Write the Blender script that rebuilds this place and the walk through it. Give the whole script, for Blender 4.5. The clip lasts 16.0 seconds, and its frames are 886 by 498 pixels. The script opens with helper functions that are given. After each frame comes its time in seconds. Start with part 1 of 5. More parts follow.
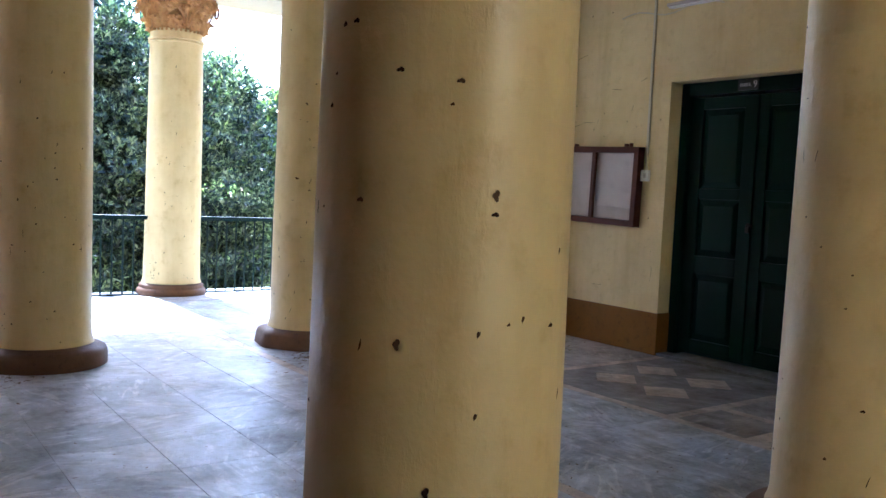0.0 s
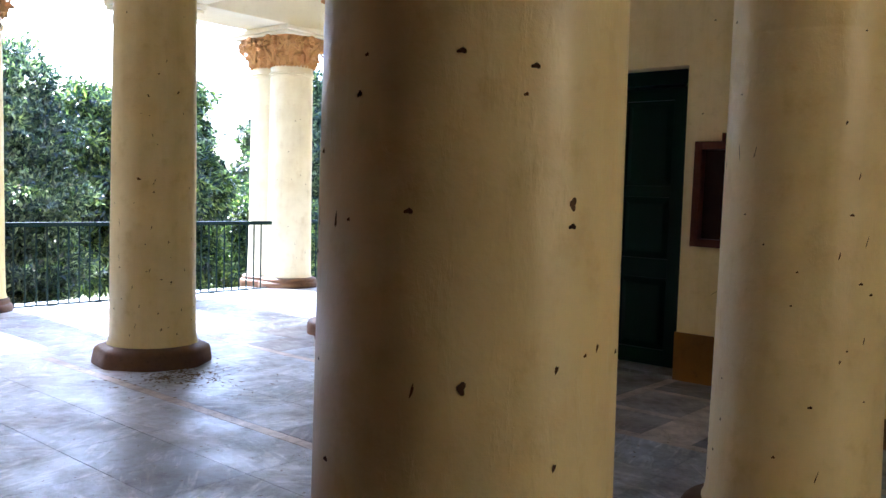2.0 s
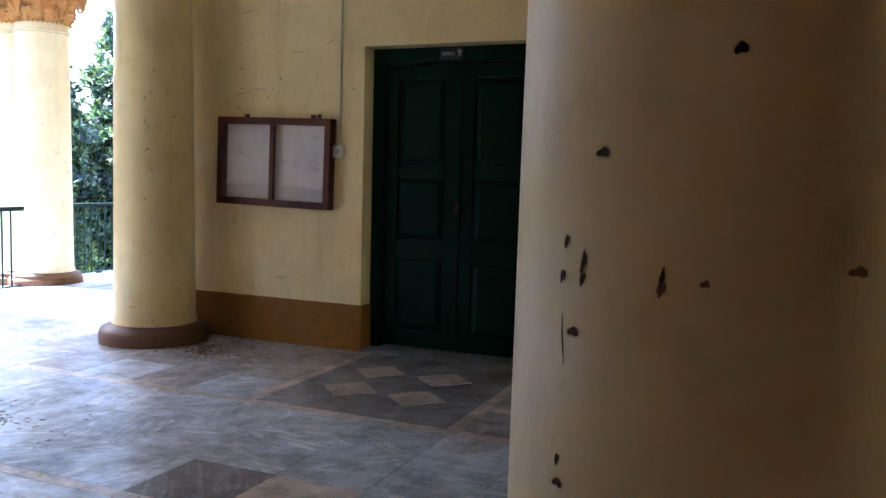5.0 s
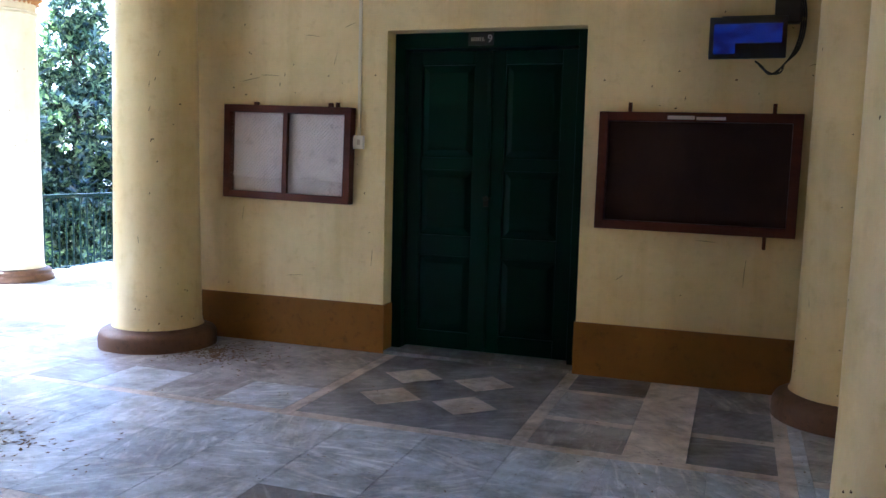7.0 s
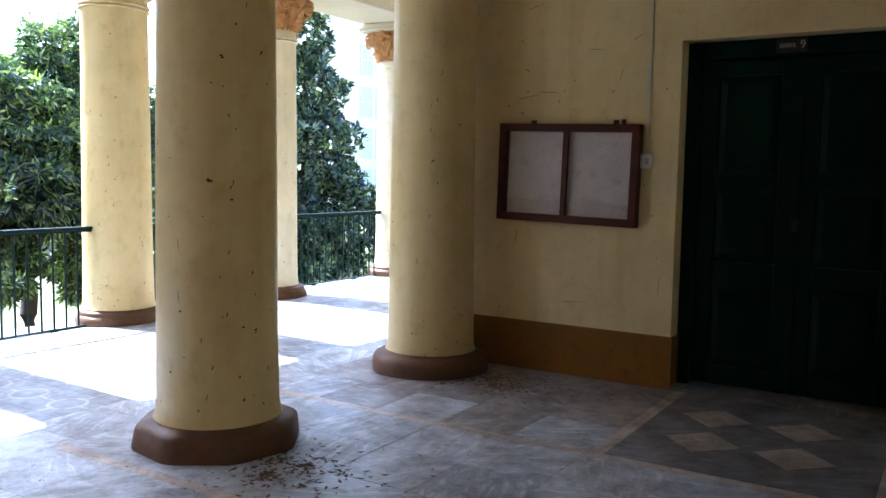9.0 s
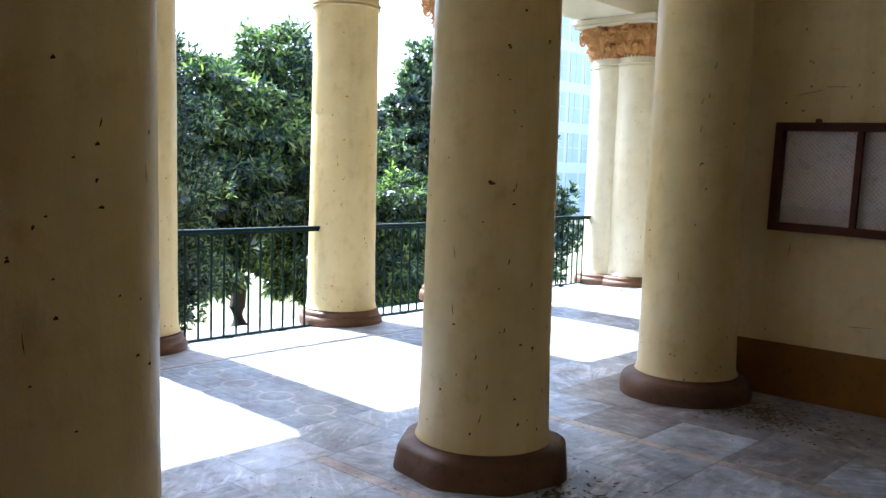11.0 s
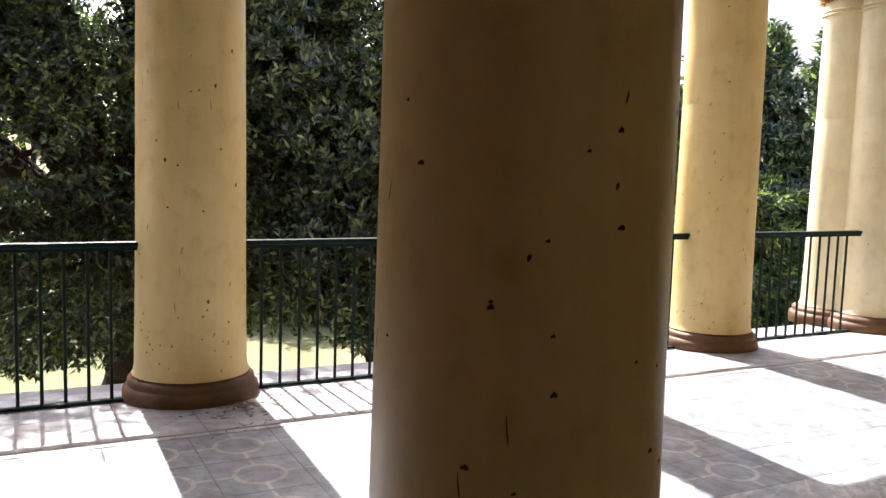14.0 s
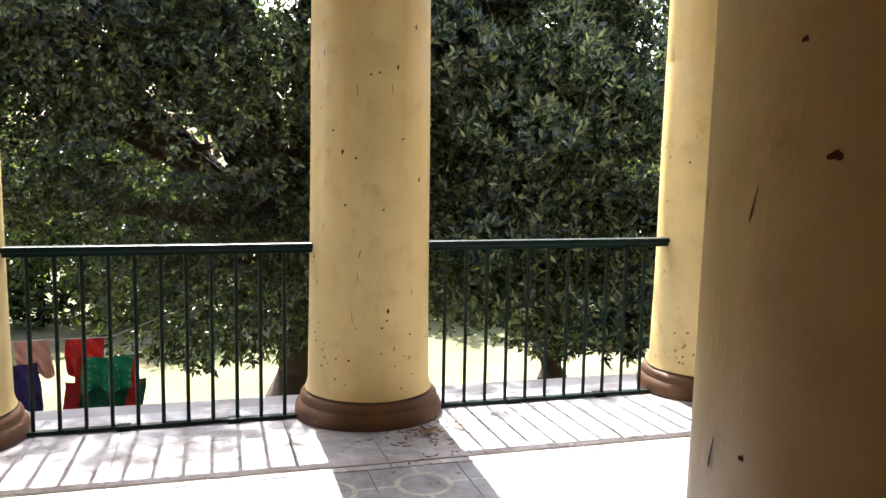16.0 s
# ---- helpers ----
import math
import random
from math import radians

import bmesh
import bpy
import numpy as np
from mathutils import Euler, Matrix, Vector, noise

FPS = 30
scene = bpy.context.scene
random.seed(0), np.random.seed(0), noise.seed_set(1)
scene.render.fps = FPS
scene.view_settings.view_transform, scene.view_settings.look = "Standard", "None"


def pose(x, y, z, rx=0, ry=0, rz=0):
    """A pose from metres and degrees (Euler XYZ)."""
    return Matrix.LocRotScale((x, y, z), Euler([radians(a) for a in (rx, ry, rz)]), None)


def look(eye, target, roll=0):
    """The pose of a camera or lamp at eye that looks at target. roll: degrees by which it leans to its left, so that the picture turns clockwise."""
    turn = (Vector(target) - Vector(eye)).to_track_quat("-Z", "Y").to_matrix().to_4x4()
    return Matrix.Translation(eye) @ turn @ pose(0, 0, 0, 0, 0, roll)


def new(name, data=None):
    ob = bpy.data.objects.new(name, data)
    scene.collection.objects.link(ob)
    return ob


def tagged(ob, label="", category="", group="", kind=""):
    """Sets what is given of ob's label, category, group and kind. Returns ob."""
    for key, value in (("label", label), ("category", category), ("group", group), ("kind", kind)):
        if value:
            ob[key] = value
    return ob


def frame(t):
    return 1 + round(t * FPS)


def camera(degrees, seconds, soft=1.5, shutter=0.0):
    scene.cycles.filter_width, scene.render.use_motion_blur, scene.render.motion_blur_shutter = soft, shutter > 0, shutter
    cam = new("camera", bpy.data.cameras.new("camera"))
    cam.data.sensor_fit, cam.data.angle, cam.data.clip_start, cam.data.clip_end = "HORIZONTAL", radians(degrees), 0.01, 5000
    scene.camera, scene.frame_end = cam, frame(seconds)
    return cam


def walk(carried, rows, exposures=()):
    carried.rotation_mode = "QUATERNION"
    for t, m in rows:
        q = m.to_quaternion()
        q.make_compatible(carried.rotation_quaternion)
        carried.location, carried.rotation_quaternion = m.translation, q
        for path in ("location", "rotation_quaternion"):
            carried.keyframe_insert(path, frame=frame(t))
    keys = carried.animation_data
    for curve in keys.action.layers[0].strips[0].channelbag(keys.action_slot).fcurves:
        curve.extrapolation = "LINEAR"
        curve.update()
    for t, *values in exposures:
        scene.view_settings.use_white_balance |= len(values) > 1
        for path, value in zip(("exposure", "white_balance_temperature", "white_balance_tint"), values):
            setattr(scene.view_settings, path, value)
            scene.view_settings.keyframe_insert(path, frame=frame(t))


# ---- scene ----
cam = camera(55.48, 16.0)
PATH = [
    (0, (4.881, -5.894, 1.365), (3.263, -4.725, 1.229), 2.55),
    (0.5, (4.779, -6.030, 1.374), (3.263, -4.733, 1.242), 2.03),
    (1, (4.619, -6.068, 1.367), (3.178, -4.689, 1.235), 2.28),
    (1.5, (4.463, -6.077, 1.356), (3.086, -4.631, 1.227), 2.59),
    (2, (4.295, -6.048, 1.371), (2.990, -4.538, 1.242), 1.70),
    (2.5, (4.155, -6.019, 1.373), (2.913, -4.456, 1.244), 1.45),
    (3, (3.959, -5.992, 1.375), (2.790, -4.375, 1.236), 1.19),
    (3.5, (3.782, -5.982, 1.395), (2.709, -4.300, 1.253), 0.19),
    (4, (3.589, -5.936, 1.390), (2.602, -4.203, 1.238), 0.21),
    (4.5, (3.408, -5.880, 1.404), (2.528, -4.091, 1.246), 0.98),
    (7, (2.485, -5.791, 1.452), (1.831, -3.912, 1.248), 1.46),
    (7.5, (2.314, -5.761, 1.456), (1.559, -3.919, 1.260), 0.79),
    (8, (2.128, -5.726, 1.462), (1.225, -3.953, 1.266), 1.27),
    (8.5, (1.922, -5.753, 1.467), (0.948, -4.017, 1.280), 1.46),
    (9, (1.711, -5.754, 1.468), (0.657, -4.064, 1.293), 1.00),
    (9.5, (1.531, -5.737, 1.458), (0.366, -4.121, 1.278), 0.96),
    (12, (0.582, -5.746, 1.455), (-0.912, -4.428, 1.274), 2.20),
    (12.5, (0.398, -5.721, 1.446), (-1.192, -4.523, 1.257), 2.09),
    (13, (0.217, -5.691, 1.454), (-1.480, -4.651, 1.263), 1.64),
    (13.5, (0.056, -5.672, 1.446), (-1.694, -4.723, 1.251), 1.83),
    (14, (-0.155, -5.669, 1.441), (-1.925, -4.762, 1.237), 1.71),
    (14.5, (-0.331, -5.671, 1.441), (-2.112, -4.786, 1.233), 1.50),
    (15, (-0.513, -5.666, 1.429), (-2.324, -4.850, 1.194), 1.43),
    (15.5, (-0.707, -5.632, 1.436), (-2.574, -4.957, 1.196), 0.95),
    (16, (-0.894, -5.596, 1.441), (-2.801, -5.042, 1.202), 1.02),
]
walk(cam, [(t, look(eye, target, roll)) for t, eye, target, roll in PATH],
     exposures=[(0.0, 3.45, 4550, 15), (2.5, 3.15, 4850, 16), (4.7, 3.4, 4700, 15), (7.0, 3.85, 4450, 15), (7.6, 3.5, 4500, 15), (9.0, 2.7, 4850, 13), (9.5, 2.6, 4850, 13), (12.0, 2.1, 5050, 10), (13.0, 1.9, 5700, 15), (14.5, 1.75, 6500, 19), (15.3, 2.0, 6700, 19), (16.0, 2.2, 6250, 15)])

# ---- world and sun ----
SUN_DIR = Vector((1.0, -0.025, -1.095)).normalized()      # way the light travels
world = bpy.data.worlds.new("sky")
scene.world = world
world.use_nodes = True
wn = world.node_tree
sky = wn.nodes.new("ShaderNodeTexSky")
sky.sky_type = "NISHITA"
sky.sun_disc = False
sky.sun_elevation = math.asin(-SUN_DIR.z)
sky.sun_rotation = math.atan2(-SUN_DIR.x, -SUN_DIR.y)
sky.dust_density = 4.0
wn.links.new(sky.outputs[0], wn.nodes["Background"].inputs[0])
wn.nodes["Background"].inputs[1].default_value = 0.15
sun_data = bpy.data.lights.new("sun", "SUN")
sun_data.energy, sun_data.angle, sun_data.color = 5.0, radians(0.53), (1.0, 0.95, 0.86)
sun = new("sun", sun_data)
sun.rotation_euler = SUN_DIR.to_track_quat("-Z", "Y").to_euler()
sun.location = (-20, 0, 25)


# ---- materials ----
def mat(name, color, rough=0.6, metal=0.0, spec=0.5):
    m = bpy.data.materials.new(name)
    m.use_nodes = True
    b = m.node_tree.nodes["Principled BSDF"]
    b.inputs["Base Color"].default_value = (*color, 1)
    b.inputs["Roughness"].default_value = rough
    b.inputs["Metallic"].default_value = metal
    b.inputs["Specular IOR Level"].default_value = spec
    return m


def nd(m, kind, **inputs):
    n = m.node_tree.nodes.new(kind)
    for k, v in inputs.items():
        n.inputs[k.replace("_", " ")].default_value = v
    return n


def lk(m, a, b):
    m.node_tree.links.new(a, b)


def bsdf(m):
    return m.node_tree.nodes["Principled BSDF"]


def noise_tex(m, scale, detail=4.0, rough=0.55, stretch=None, obj=True):
    co = nd(m, "ShaderNodeTexCoord")
    n = nd(m, "ShaderNodeTexNoise", Scale=scale, Detail=detail, Roughness=rough)
    src = co.outputs["Object"] if obj else co.outputs["Generated"]
    if stretch:
        mp = nd(m, "ShaderNodeMapping")
        mp.inputs["Scale"].default_value = stretch
        lk(m, src, mp.inputs["Vector"])
        src = mp.outputs[0]
    lk(m, src, n.inputs["Vector"])
    return n


def ramp(m, fac, stops):
    r = m.node_tree.nodes.new("ShaderNodeValToRGB")
    el = r.color_ramp.elements
    while len(el) < len(stops):
        el.new(0.5)
    for e, (p, c) in zip(el, stops):
        e.position = p
        e.color = (*c, 1) if len(c) == 3 else c
    lk(m, fac, r.inputs[0])
    return r


def mixc(m, fac, a, b, mode="MIX"):
    n = m.node_tree.nodes.new("ShaderNodeMix")
    n.data_type, n.blend_type = "RGBA", mode
    for sock, v in ((n.inputs[0], fac), (n.inputs[6], a), (n.inputs[7], b)):
        if isinstance(v, (int, float)):
            sock.default_value = v
        elif isinstance(v, tuple):
            sock.default_value = (*v, 1)
        else:
            lk(m, v, sock)
    return n.outputs[2]


def bump(m, heights, dist=0.004, strength=1.0):
    prev = None
    for h, k in heights:
        b = nd(m, "ShaderNodeBump", Strength=strength, Distance=dist * k)
        lk(m, h, b.inputs["Height"])
        if prev:
            lk(m, prev, b.inputs["Normal"])
        prev = b.outputs[0]
    lk(m, prev, bsdf(m).inputs["Normal"])


def two_scale(name, c1, c2, c3, rough=(0.5, 0.7), big=1.2, fine=40.0, bump_d=0.003, stretch=None, bump_scale=None):
    """A surface with broad blotches, fine grain and slight relief."""
    m = mat(name, c1)
    a = noise_tex(m, big, 5.0, 0.6, stretch)
    b = noise_tex(m, fine, 6.0, 0.65)
    r = ramp(m, a.outputs[0], [(0.35, c1), (0.65, c2)])
    g = ramp(m, b.outputs[0], [(0.55, (0, 0, 0)), (0.78, (1, 1, 1))])
    col = mixc(m, g.outputs[0], r.outputs[0], c3)
    lk(m, col, bsdf(m).inputs["Base Color"])
    rr = ramp(m, a.outputs[0], [(0.3, (rough[0],) * 3), (0.7, (rough[1],) * 3)])
    lk(m, rr.outputs[0], bsdf(m).inputs["Roughness"])
    c = noise_tex(m, bump_scale or fine * 0.4, 4.0, 0.6)
    bump(m, [(c.outputs[0], 1.0), (b.outputs[0], 0.3)], bump_d)
    return m


def drips(m, k=0.07):
    """Faint run-down stains and brush drips in the paint of a shaft."""
    s = noise_tex(m, 7.0, 5.0, 0.6, (1, 1, 0.09))
    r = ramp(m, s.outputs[0], [(0.50, (1, 1, 1)), (0.72, (1 - k, 1 - 1.25 * k, 1 - 1.9 * k))])
    q = noise_tex(m, 2.3, 6.0, 0.7)
    r2 = ramp(m, q.outputs[0], [(0.42, (1.04, 1.04, 1.04)), (0.72, (0.91, 0.88, 0.82))])
    sock = bsdf(m).inputs["Base Color"]
    src = sock.links[0].from_socket
    lk(m, mixc(m, 1.0, mixc(m, 1.0, src, r.outputs[0], "MULTIPLY"), r2.outputs[0], "MULTIPLY"), sock)
    w = noise_tex(m, 26.0, 4.0, 0.65, (1, 1, 0.28))
    rw = ramp(m, w.outputs[0], [(0.54, (0, 0, 0)), (0.72, (1, 1, 1))])
    big = noise_tex(m, 3.0, 3.0, 0.6)
    nb = nd(m, "ShaderNodeBump", Strength=0.8, Distance=0.0009)
    lk(m, rw.outputs[0], nb.inputs["Height"])
    nb2 = nd(m, "ShaderNodeBump", Strength=0.7, Distance=0.005)
    lk(m, big.outputs[0], nb2.inputs["Height"])
    nin = bsdf(m).inputs["Normal"]
    lk(m, nin.links[0].from_socket, nb2.inputs["Normal"])
    lk(m, nb2.outputs[0], nb.inputs["Normal"])
    lk(m, nb.outputs[0], nin)
    return m


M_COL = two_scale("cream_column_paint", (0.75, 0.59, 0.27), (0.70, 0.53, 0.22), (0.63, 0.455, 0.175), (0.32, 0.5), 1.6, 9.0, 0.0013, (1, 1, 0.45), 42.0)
# same shaft cream, lifted in colour so the outer columns look sunlit
M_COLO = two_scale("sunlit_cream_copy", (0.78, 0.62, 0.30), (0.735, 0.555, 0.24), (0.64, 0.455, 0.18), (0.36, 0.52), 1.6, 9.0, 0.0019, (1, 1, 0.45), 42.0)
# paler, less yellow cream for the twin shafts
M_COLW = two_scale("pale_twin_paint", (0.79, 0.71, 0.49), (0.74, 0.645, 0.41), (0.68, 0.57, 0.34), (0.45, 0.6), 1.6, 9.0, 0.0019, (1, 1, 0.45), 42.0)
for _m in (M_COL, M_COLO, M_COLW):
    drips(_m)
M_WALL = two_scale("cream_wall_paint", (0.75, 0.605, 0.30), (0.69, 0.54, 0.25), (0.60, 0.46, 0.21), (0.6, 0.8), 1.0, 14.0, 0.004)
drips(M_WALL, 0.09)
M_WHITE = two_scale("white_lime_paint", (0.78, 0.72, 0.56), (0.72, 0.65, 0.48), (0.66, 0.58, 0.42), (0.65, 0.85), 1.0, 14.0, 0.003)
M_DADO = two_scale("ochre_dado_paint", (0.235, 0.108, 0.011), (0.185, 0.084, 0.010), (0.11, 0.052, 0.010), (0.45, 0.6), 2.0, 18.0, 0.003)
M_BASE = two_scale("brown_base_paint", (0.165, 0.084, 0.038), (0.115, 0.058, 0.027), (0.06, 0.031, 0.017), (0.42, 0.65), 4.0, 22.0, 0.006)
M_CAP = two_scale("terracotta_capital", (0.62, 0.335, 0.10), (0.50, 0.235, 0.068), (0.15, 0.06, 0.022), (0.7, 0.85), 6.0, 30.0, 0.03, None, 26.0)
M_CHIP = two_scale("exposed_brown_render", (0.06, 0.026, 0.011), (0.035, 0.016, 0.008), (0.02, 0.01, 0.006), (0.8, 0.95), 30.0, 120.0, 0.003)
M_DOOR = two_scale("dark_green_door_paint", (0.0008, 0.0155, 0.008), (0.0006, 0.0115, 0.006), (0.001, 0.015, 0.009), (0.30, 0.42), 3.0, 30.0, 0.001, (1, 1, 0.15))
M_RAIL = two_scale("dark_green_rail_paint", (0.004, 0.019, 0.013), (0.0035, 0.015, 0.0105), (0.009, 0.016, 0.013), (0.3, 0.5), 6.0, 60.0, 0.0006)
M_WOOD = two_scale("red_brown_wood", (0.085, 0.021, 0.008), (0.062, 0.015, 0.006), (0.022, 0.007, 0.004), (0.4, 0.55), 5.0, 45.0, 0.0012, (0.3, 1, 3))
M_CORK = two_scale("dark_brown_board", (0.028, 0.012, 0.006), (0.022, 0.010, 0.006), (0.034, 0.016, 0.009), (0.7, 0.85), 4.0, 90.0, 0.001)
M_PAPER = two_scale("stained_white_backing", (0.82, 0.74, 0.69), (0.72, 0.63, 0.58), (0.44, 0.36, 0.31), (0.7, 0.9), 4.5, 16.0, 0.001)
# brown picked for a dark, warm bounce off the added walls
M_SHUT = two_scale("brown_bounce_paint", (0.25, 0.112, 0.034), (0.22, 0.096, 0.03), (0.165, 0.07, 0.022), (0.7, 0.85), 1.0, 14.0, 0.003)
M_STONE = two_scale("grey_marble_base", (0.27, 0.28, 0.29), (0.22, 0.23, 0.24), (0.17, 0.17, 0.17), (0.4, 0.6), 1.0, 10.0, 0.002)
M_CONC = two_scale("weathered_plinth", (0.34, 0.31, 0.27), (0.26, 0.24, 0.21), (0.16, 0.15, 0.13), (0.8, 0.9), 1.5, 20.0, 0.004)
M_BARK = two_scale("dark_bark", (0.045, 0.026, 0.017), (0.028, 0.018, 0.013), (0.015, 0.011, 0.009), (0.85, 0.95), 4.0, 25.0, 0.02, (1, 1, 0.2))
M_METAL = two_scale("dull_steel", (0.35, 0.33, 0.30), (0.28, 0.26, 0.24), (0.18, 0.13, 0.10), (0.35, 0.5), 10.0, 60.0, 0.0005)
M_DOOR.node_tree.nodes["Principled BSDF"].inputs["Specular IOR Level"].default_value = 0.1
M_CORK.node_tree.nodes["Principled BSDF"].inputs["Specular IOR Level"].default_value = 0.2
for _m, _s in ((M_CHIP, 0.1), (M_WOOD, 0.2), (M_RAIL, 0.15), (M_BASE, 0.3), (M_DADO, 0.15)):
    bsdf(_m).inputs["Specular IOR Level"].default_value = _s
M_BLACK = mat("black_plastic", (0.012, 0.012, 0.013), 0.4)
M_PVC = mat("cream_conduit", (0.62, 0.55, 0.38), 0.5)
M_BACK = two_scale("grey_soft_board", (0.74, 0.66, 0.61), (0.64, 0.56, 0.51), (0.38, 0.31, 0.27), (0.8, 0.9), 4.0, 20.0, 0.001)
_inf = nd(M_CHIP, "ShaderNodeObjectInfo")
_rc = ramp(M_CHIP, _inf.outputs["Random"], [(0.0, (0.028, 0.013, 0.007)), (0.5, (0.085, 0.040, 0.017)), (1.0, (0.15, 0.075, 0.03))])
lk(M_CHIP, _rc.outputs[0], bsdf(M_CHIP).inputs["Base Color"])
M_BRASS = mat("dull_brass", (0.035, 0.022, 0.012), 0.5, 0.0, 0.2)
M_WIRE = mat("rusty_wire", (0.30, 0.26, 0.22), 0.7, 0.0, 0.2)
M_SWITCH = mat("white_switch_plastic", (0.84, 0.81, 0.76), 0.4)
M_STRIP = mat("white_paper_strip", (0.55, 0.48, 0.45), 0.7)
M_RED = two_scale("red_cloth", (0.55, 0.03, 0.03), (0.42, 0.02, 0.025), (0.30, 0.02, 0.02), (0.8, 0.9), 6.0, 60.0, 0.002)
M_BLUEC = two_scale("indigo_cloth", (0.03, 0.02, 0.14), (0.03, 0.02, 0.10), (0.02, 0.02, 0.07), (0.8, 0.9), 6.0, 60.0, 0.002)
M_PINKC = two_scale("pale_pink_cloth", (0.55, 0.36, 0.32), (0.48, 0.30, 0.27), (0.40, 0.26, 0.22), (0.8, 0.9), 6.0, 60.0, 0.002)
M_GLASSF = mat("pale_blue_glazing", (0.62, 0.67, 0.70), 0.3)
M_LITTER = mat("dry_leaf_litter", (0.16, 0.10, 0.05), 0.9)

M_SCREEN = mat("lit_blue_screen", (0.01, 0.01, 0.02), 0.2)
_n = noise_tex(M_SCREEN, 9.0, 2.0, 0.5, (1, 1, 2.5))
_r = ramp(M_SCREEN, _n.outputs[0], [(0.40, (0.006, 0.012, 0.10)), (0.62, (0.02, 0.045, 0.26))])
lk(M_SCREEN, _r.outputs[0], bsdf(M_SCREEN).inputs["Emission Color"])
bsdf(M_SCREEN).inputs["Emission Strength"].default_value = 0.026


def marble(name, c_lo, c_hi, vein, per_object=True):
    """Polished, dusty marble: shade differs from slab to slab, streaky veins."""
    m = mat(name, c_lo, 0.3)
    info = nd(m, "ShaderNodeObjectInfo") if per_object else nd(m, "ShaderNodeNewGeometry")
    rnd = info.outputs["Random"] if per_object else info.outputs["Random Per Island"]
    geo = nd(m, "ShaderNodeNewGeometry")
    add = nd(m, "ShaderNodeVectorMath")
    add.operation = "MULTIPLY_ADD"
    comb = nd(m, "ShaderNodeCombineXYZ")
    for k in "XYZ":
        lk(m, rnd, comb.inputs[k])
    lk(m, comb.outputs[0], add.inputs[0])
    add.inputs[1].default_value = (37.0, 53.0, 11.0)
    rot = nd(m, "ShaderNodeVectorRotate")
    rot.rotation_type = "Z_AXIS"
    lk(m, geo.outputs["Position"], rot.inputs["Vector"])
    ang = nd(m, "ShaderNodeMath")
    ang.operation = "MULTIPLY"
    ang.inputs[1].default_value = 9.0
    lk(m, rnd, ang.inputs[0])
    lk(m, ang.outputs[0], rot.inputs["Angle"])
    lk(m, rot.outputs[0], add.inputs[2])
    mp = nd(m, "ShaderNodeMapping")
    mp.inputs["Scale"].default_value = (1.0, 4.5, 1.0)
    lk(m, add.outputs[0], mp.inputs["Vector"])
    n1 = nd(m, "ShaderNodeTexNoise", Scale=3.0, Detail=7.0, Roughness=0.62, Distortion=1.2)
    lk(m, mp.outputs[0], n1.inputs["Vector"])
    base = mixc(m, rnd, c_lo, c_hi)
    r1 = ramp(m, n1.outputs[0], [(0.50, (0, 0, 0)), (0.64, (1, 1, 1))])
    c = mixc(m, r1.outputs[0], base, vein)
    n2 = nd(m, "ShaderNodeTexNoise", Scale=2.2, Detail=6.0, Roughness=0.65)
    lk(m, geo.outputs["Position"], n2.inputs["Vector"])
    r2 = ramp(m, n2.outputs[0], [(0.42, (1, 1, 1)), (0.68, (0.58, 0.53, 0.48))])
    c = mixc(m, 1.0, c, r2.outputs[0], "MULTIPLY")
    n4 = nd(m, "ShaderNodeTexNoise", Scale=7.0, Detail=8.0, Roughness=0.72)
    lk(m, geo.outputs["Position"], n4.inputs["Vector"])
    r4 = ramp(m, n4.outputs[0], [(0.34, (0.56, 0.55, 0.55)), (0.49, (0.93, 0.93, 0.94)), (0.66, (1.2, 1.2, 1.22))])
    c = mixc(m, 1.0, c, r4.outputs[0], "MULTIPLY")
    n3 = nd(m, "ShaderNodeTexNoise", Scale=45.0, Detail=3.0, Roughness=0.6)
    lk(m, geo.outputs["Position"], n3.inputs["Vector"])
    r3 = ramp(m, n3.outputs[0], [(0.66, (0, 0, 0)), (0.72, (0.8, 0.8, 0.8))])
    c = mixc(m, r3.outputs[0], c, (0.10, 0.08, 0.06))
    lk(m, c, bsdf(m).inputs["Base Color"])
    rr = ramp(m, n2.outputs[0], [(0.35, (0.30,) * 3), (0.7, (0.58,) * 3)])
    lk(m, rr.outputs[0], bsdf(m).inputs["Roughness"])
    bump(m, [(n3.outputs[0], 0.25), (n4.outputs[0], 0.6), (n2.outputs[0], 1.0)], 0.003)
    return m


M_GREY = marble("grey_marble", (0.37, 0.41, 0.48), (0.53, 0.565, 0.63), (0.70, 0.725, 0.765))
M_GREYJ = marble("grey_marble_far", (0.39, 0.415, 0.46), (0.48, 0.50, 0.54), (0.55, 0.57, 0.60), False)
M_DARK = marble("dark_marble", (0.145, 0.14, 0.15), (0.19, 0.185, 0.195), (0.29, 0.28, 0.285))
M_PALE = marble("pale_pinkish_marble", (0.55, 0.465, 0.40), (0.61, 0.52, 0.45), (0.46, 0.395, 0.345))
M_BROWNG = marble("brownish_grey_marble", (0.27, 0.25, 0.245), (0.36, 0.335, 0.325), (0.47, 0.44, 0.42))
M_TERR = marble("patterned_grey_tile", (0.255, 0.295, 0.355), (0.295, 0.335, 0.395), (0.23, 0.26, 0.31))
M_RING = marble("pale_inlay", (0.48, 0.48, 0.48), (0.53, 0.53, 0.52), (0.43, 0.43, 0.43))

M_LAWN = two_scale("dry_lawn", (0.11, 0.135, 0.04), (0.25, 0.21, 0.115), (0.09, 0.11, 0.035), (0.9, 0.95), 0.45, 14.0, 0.03)


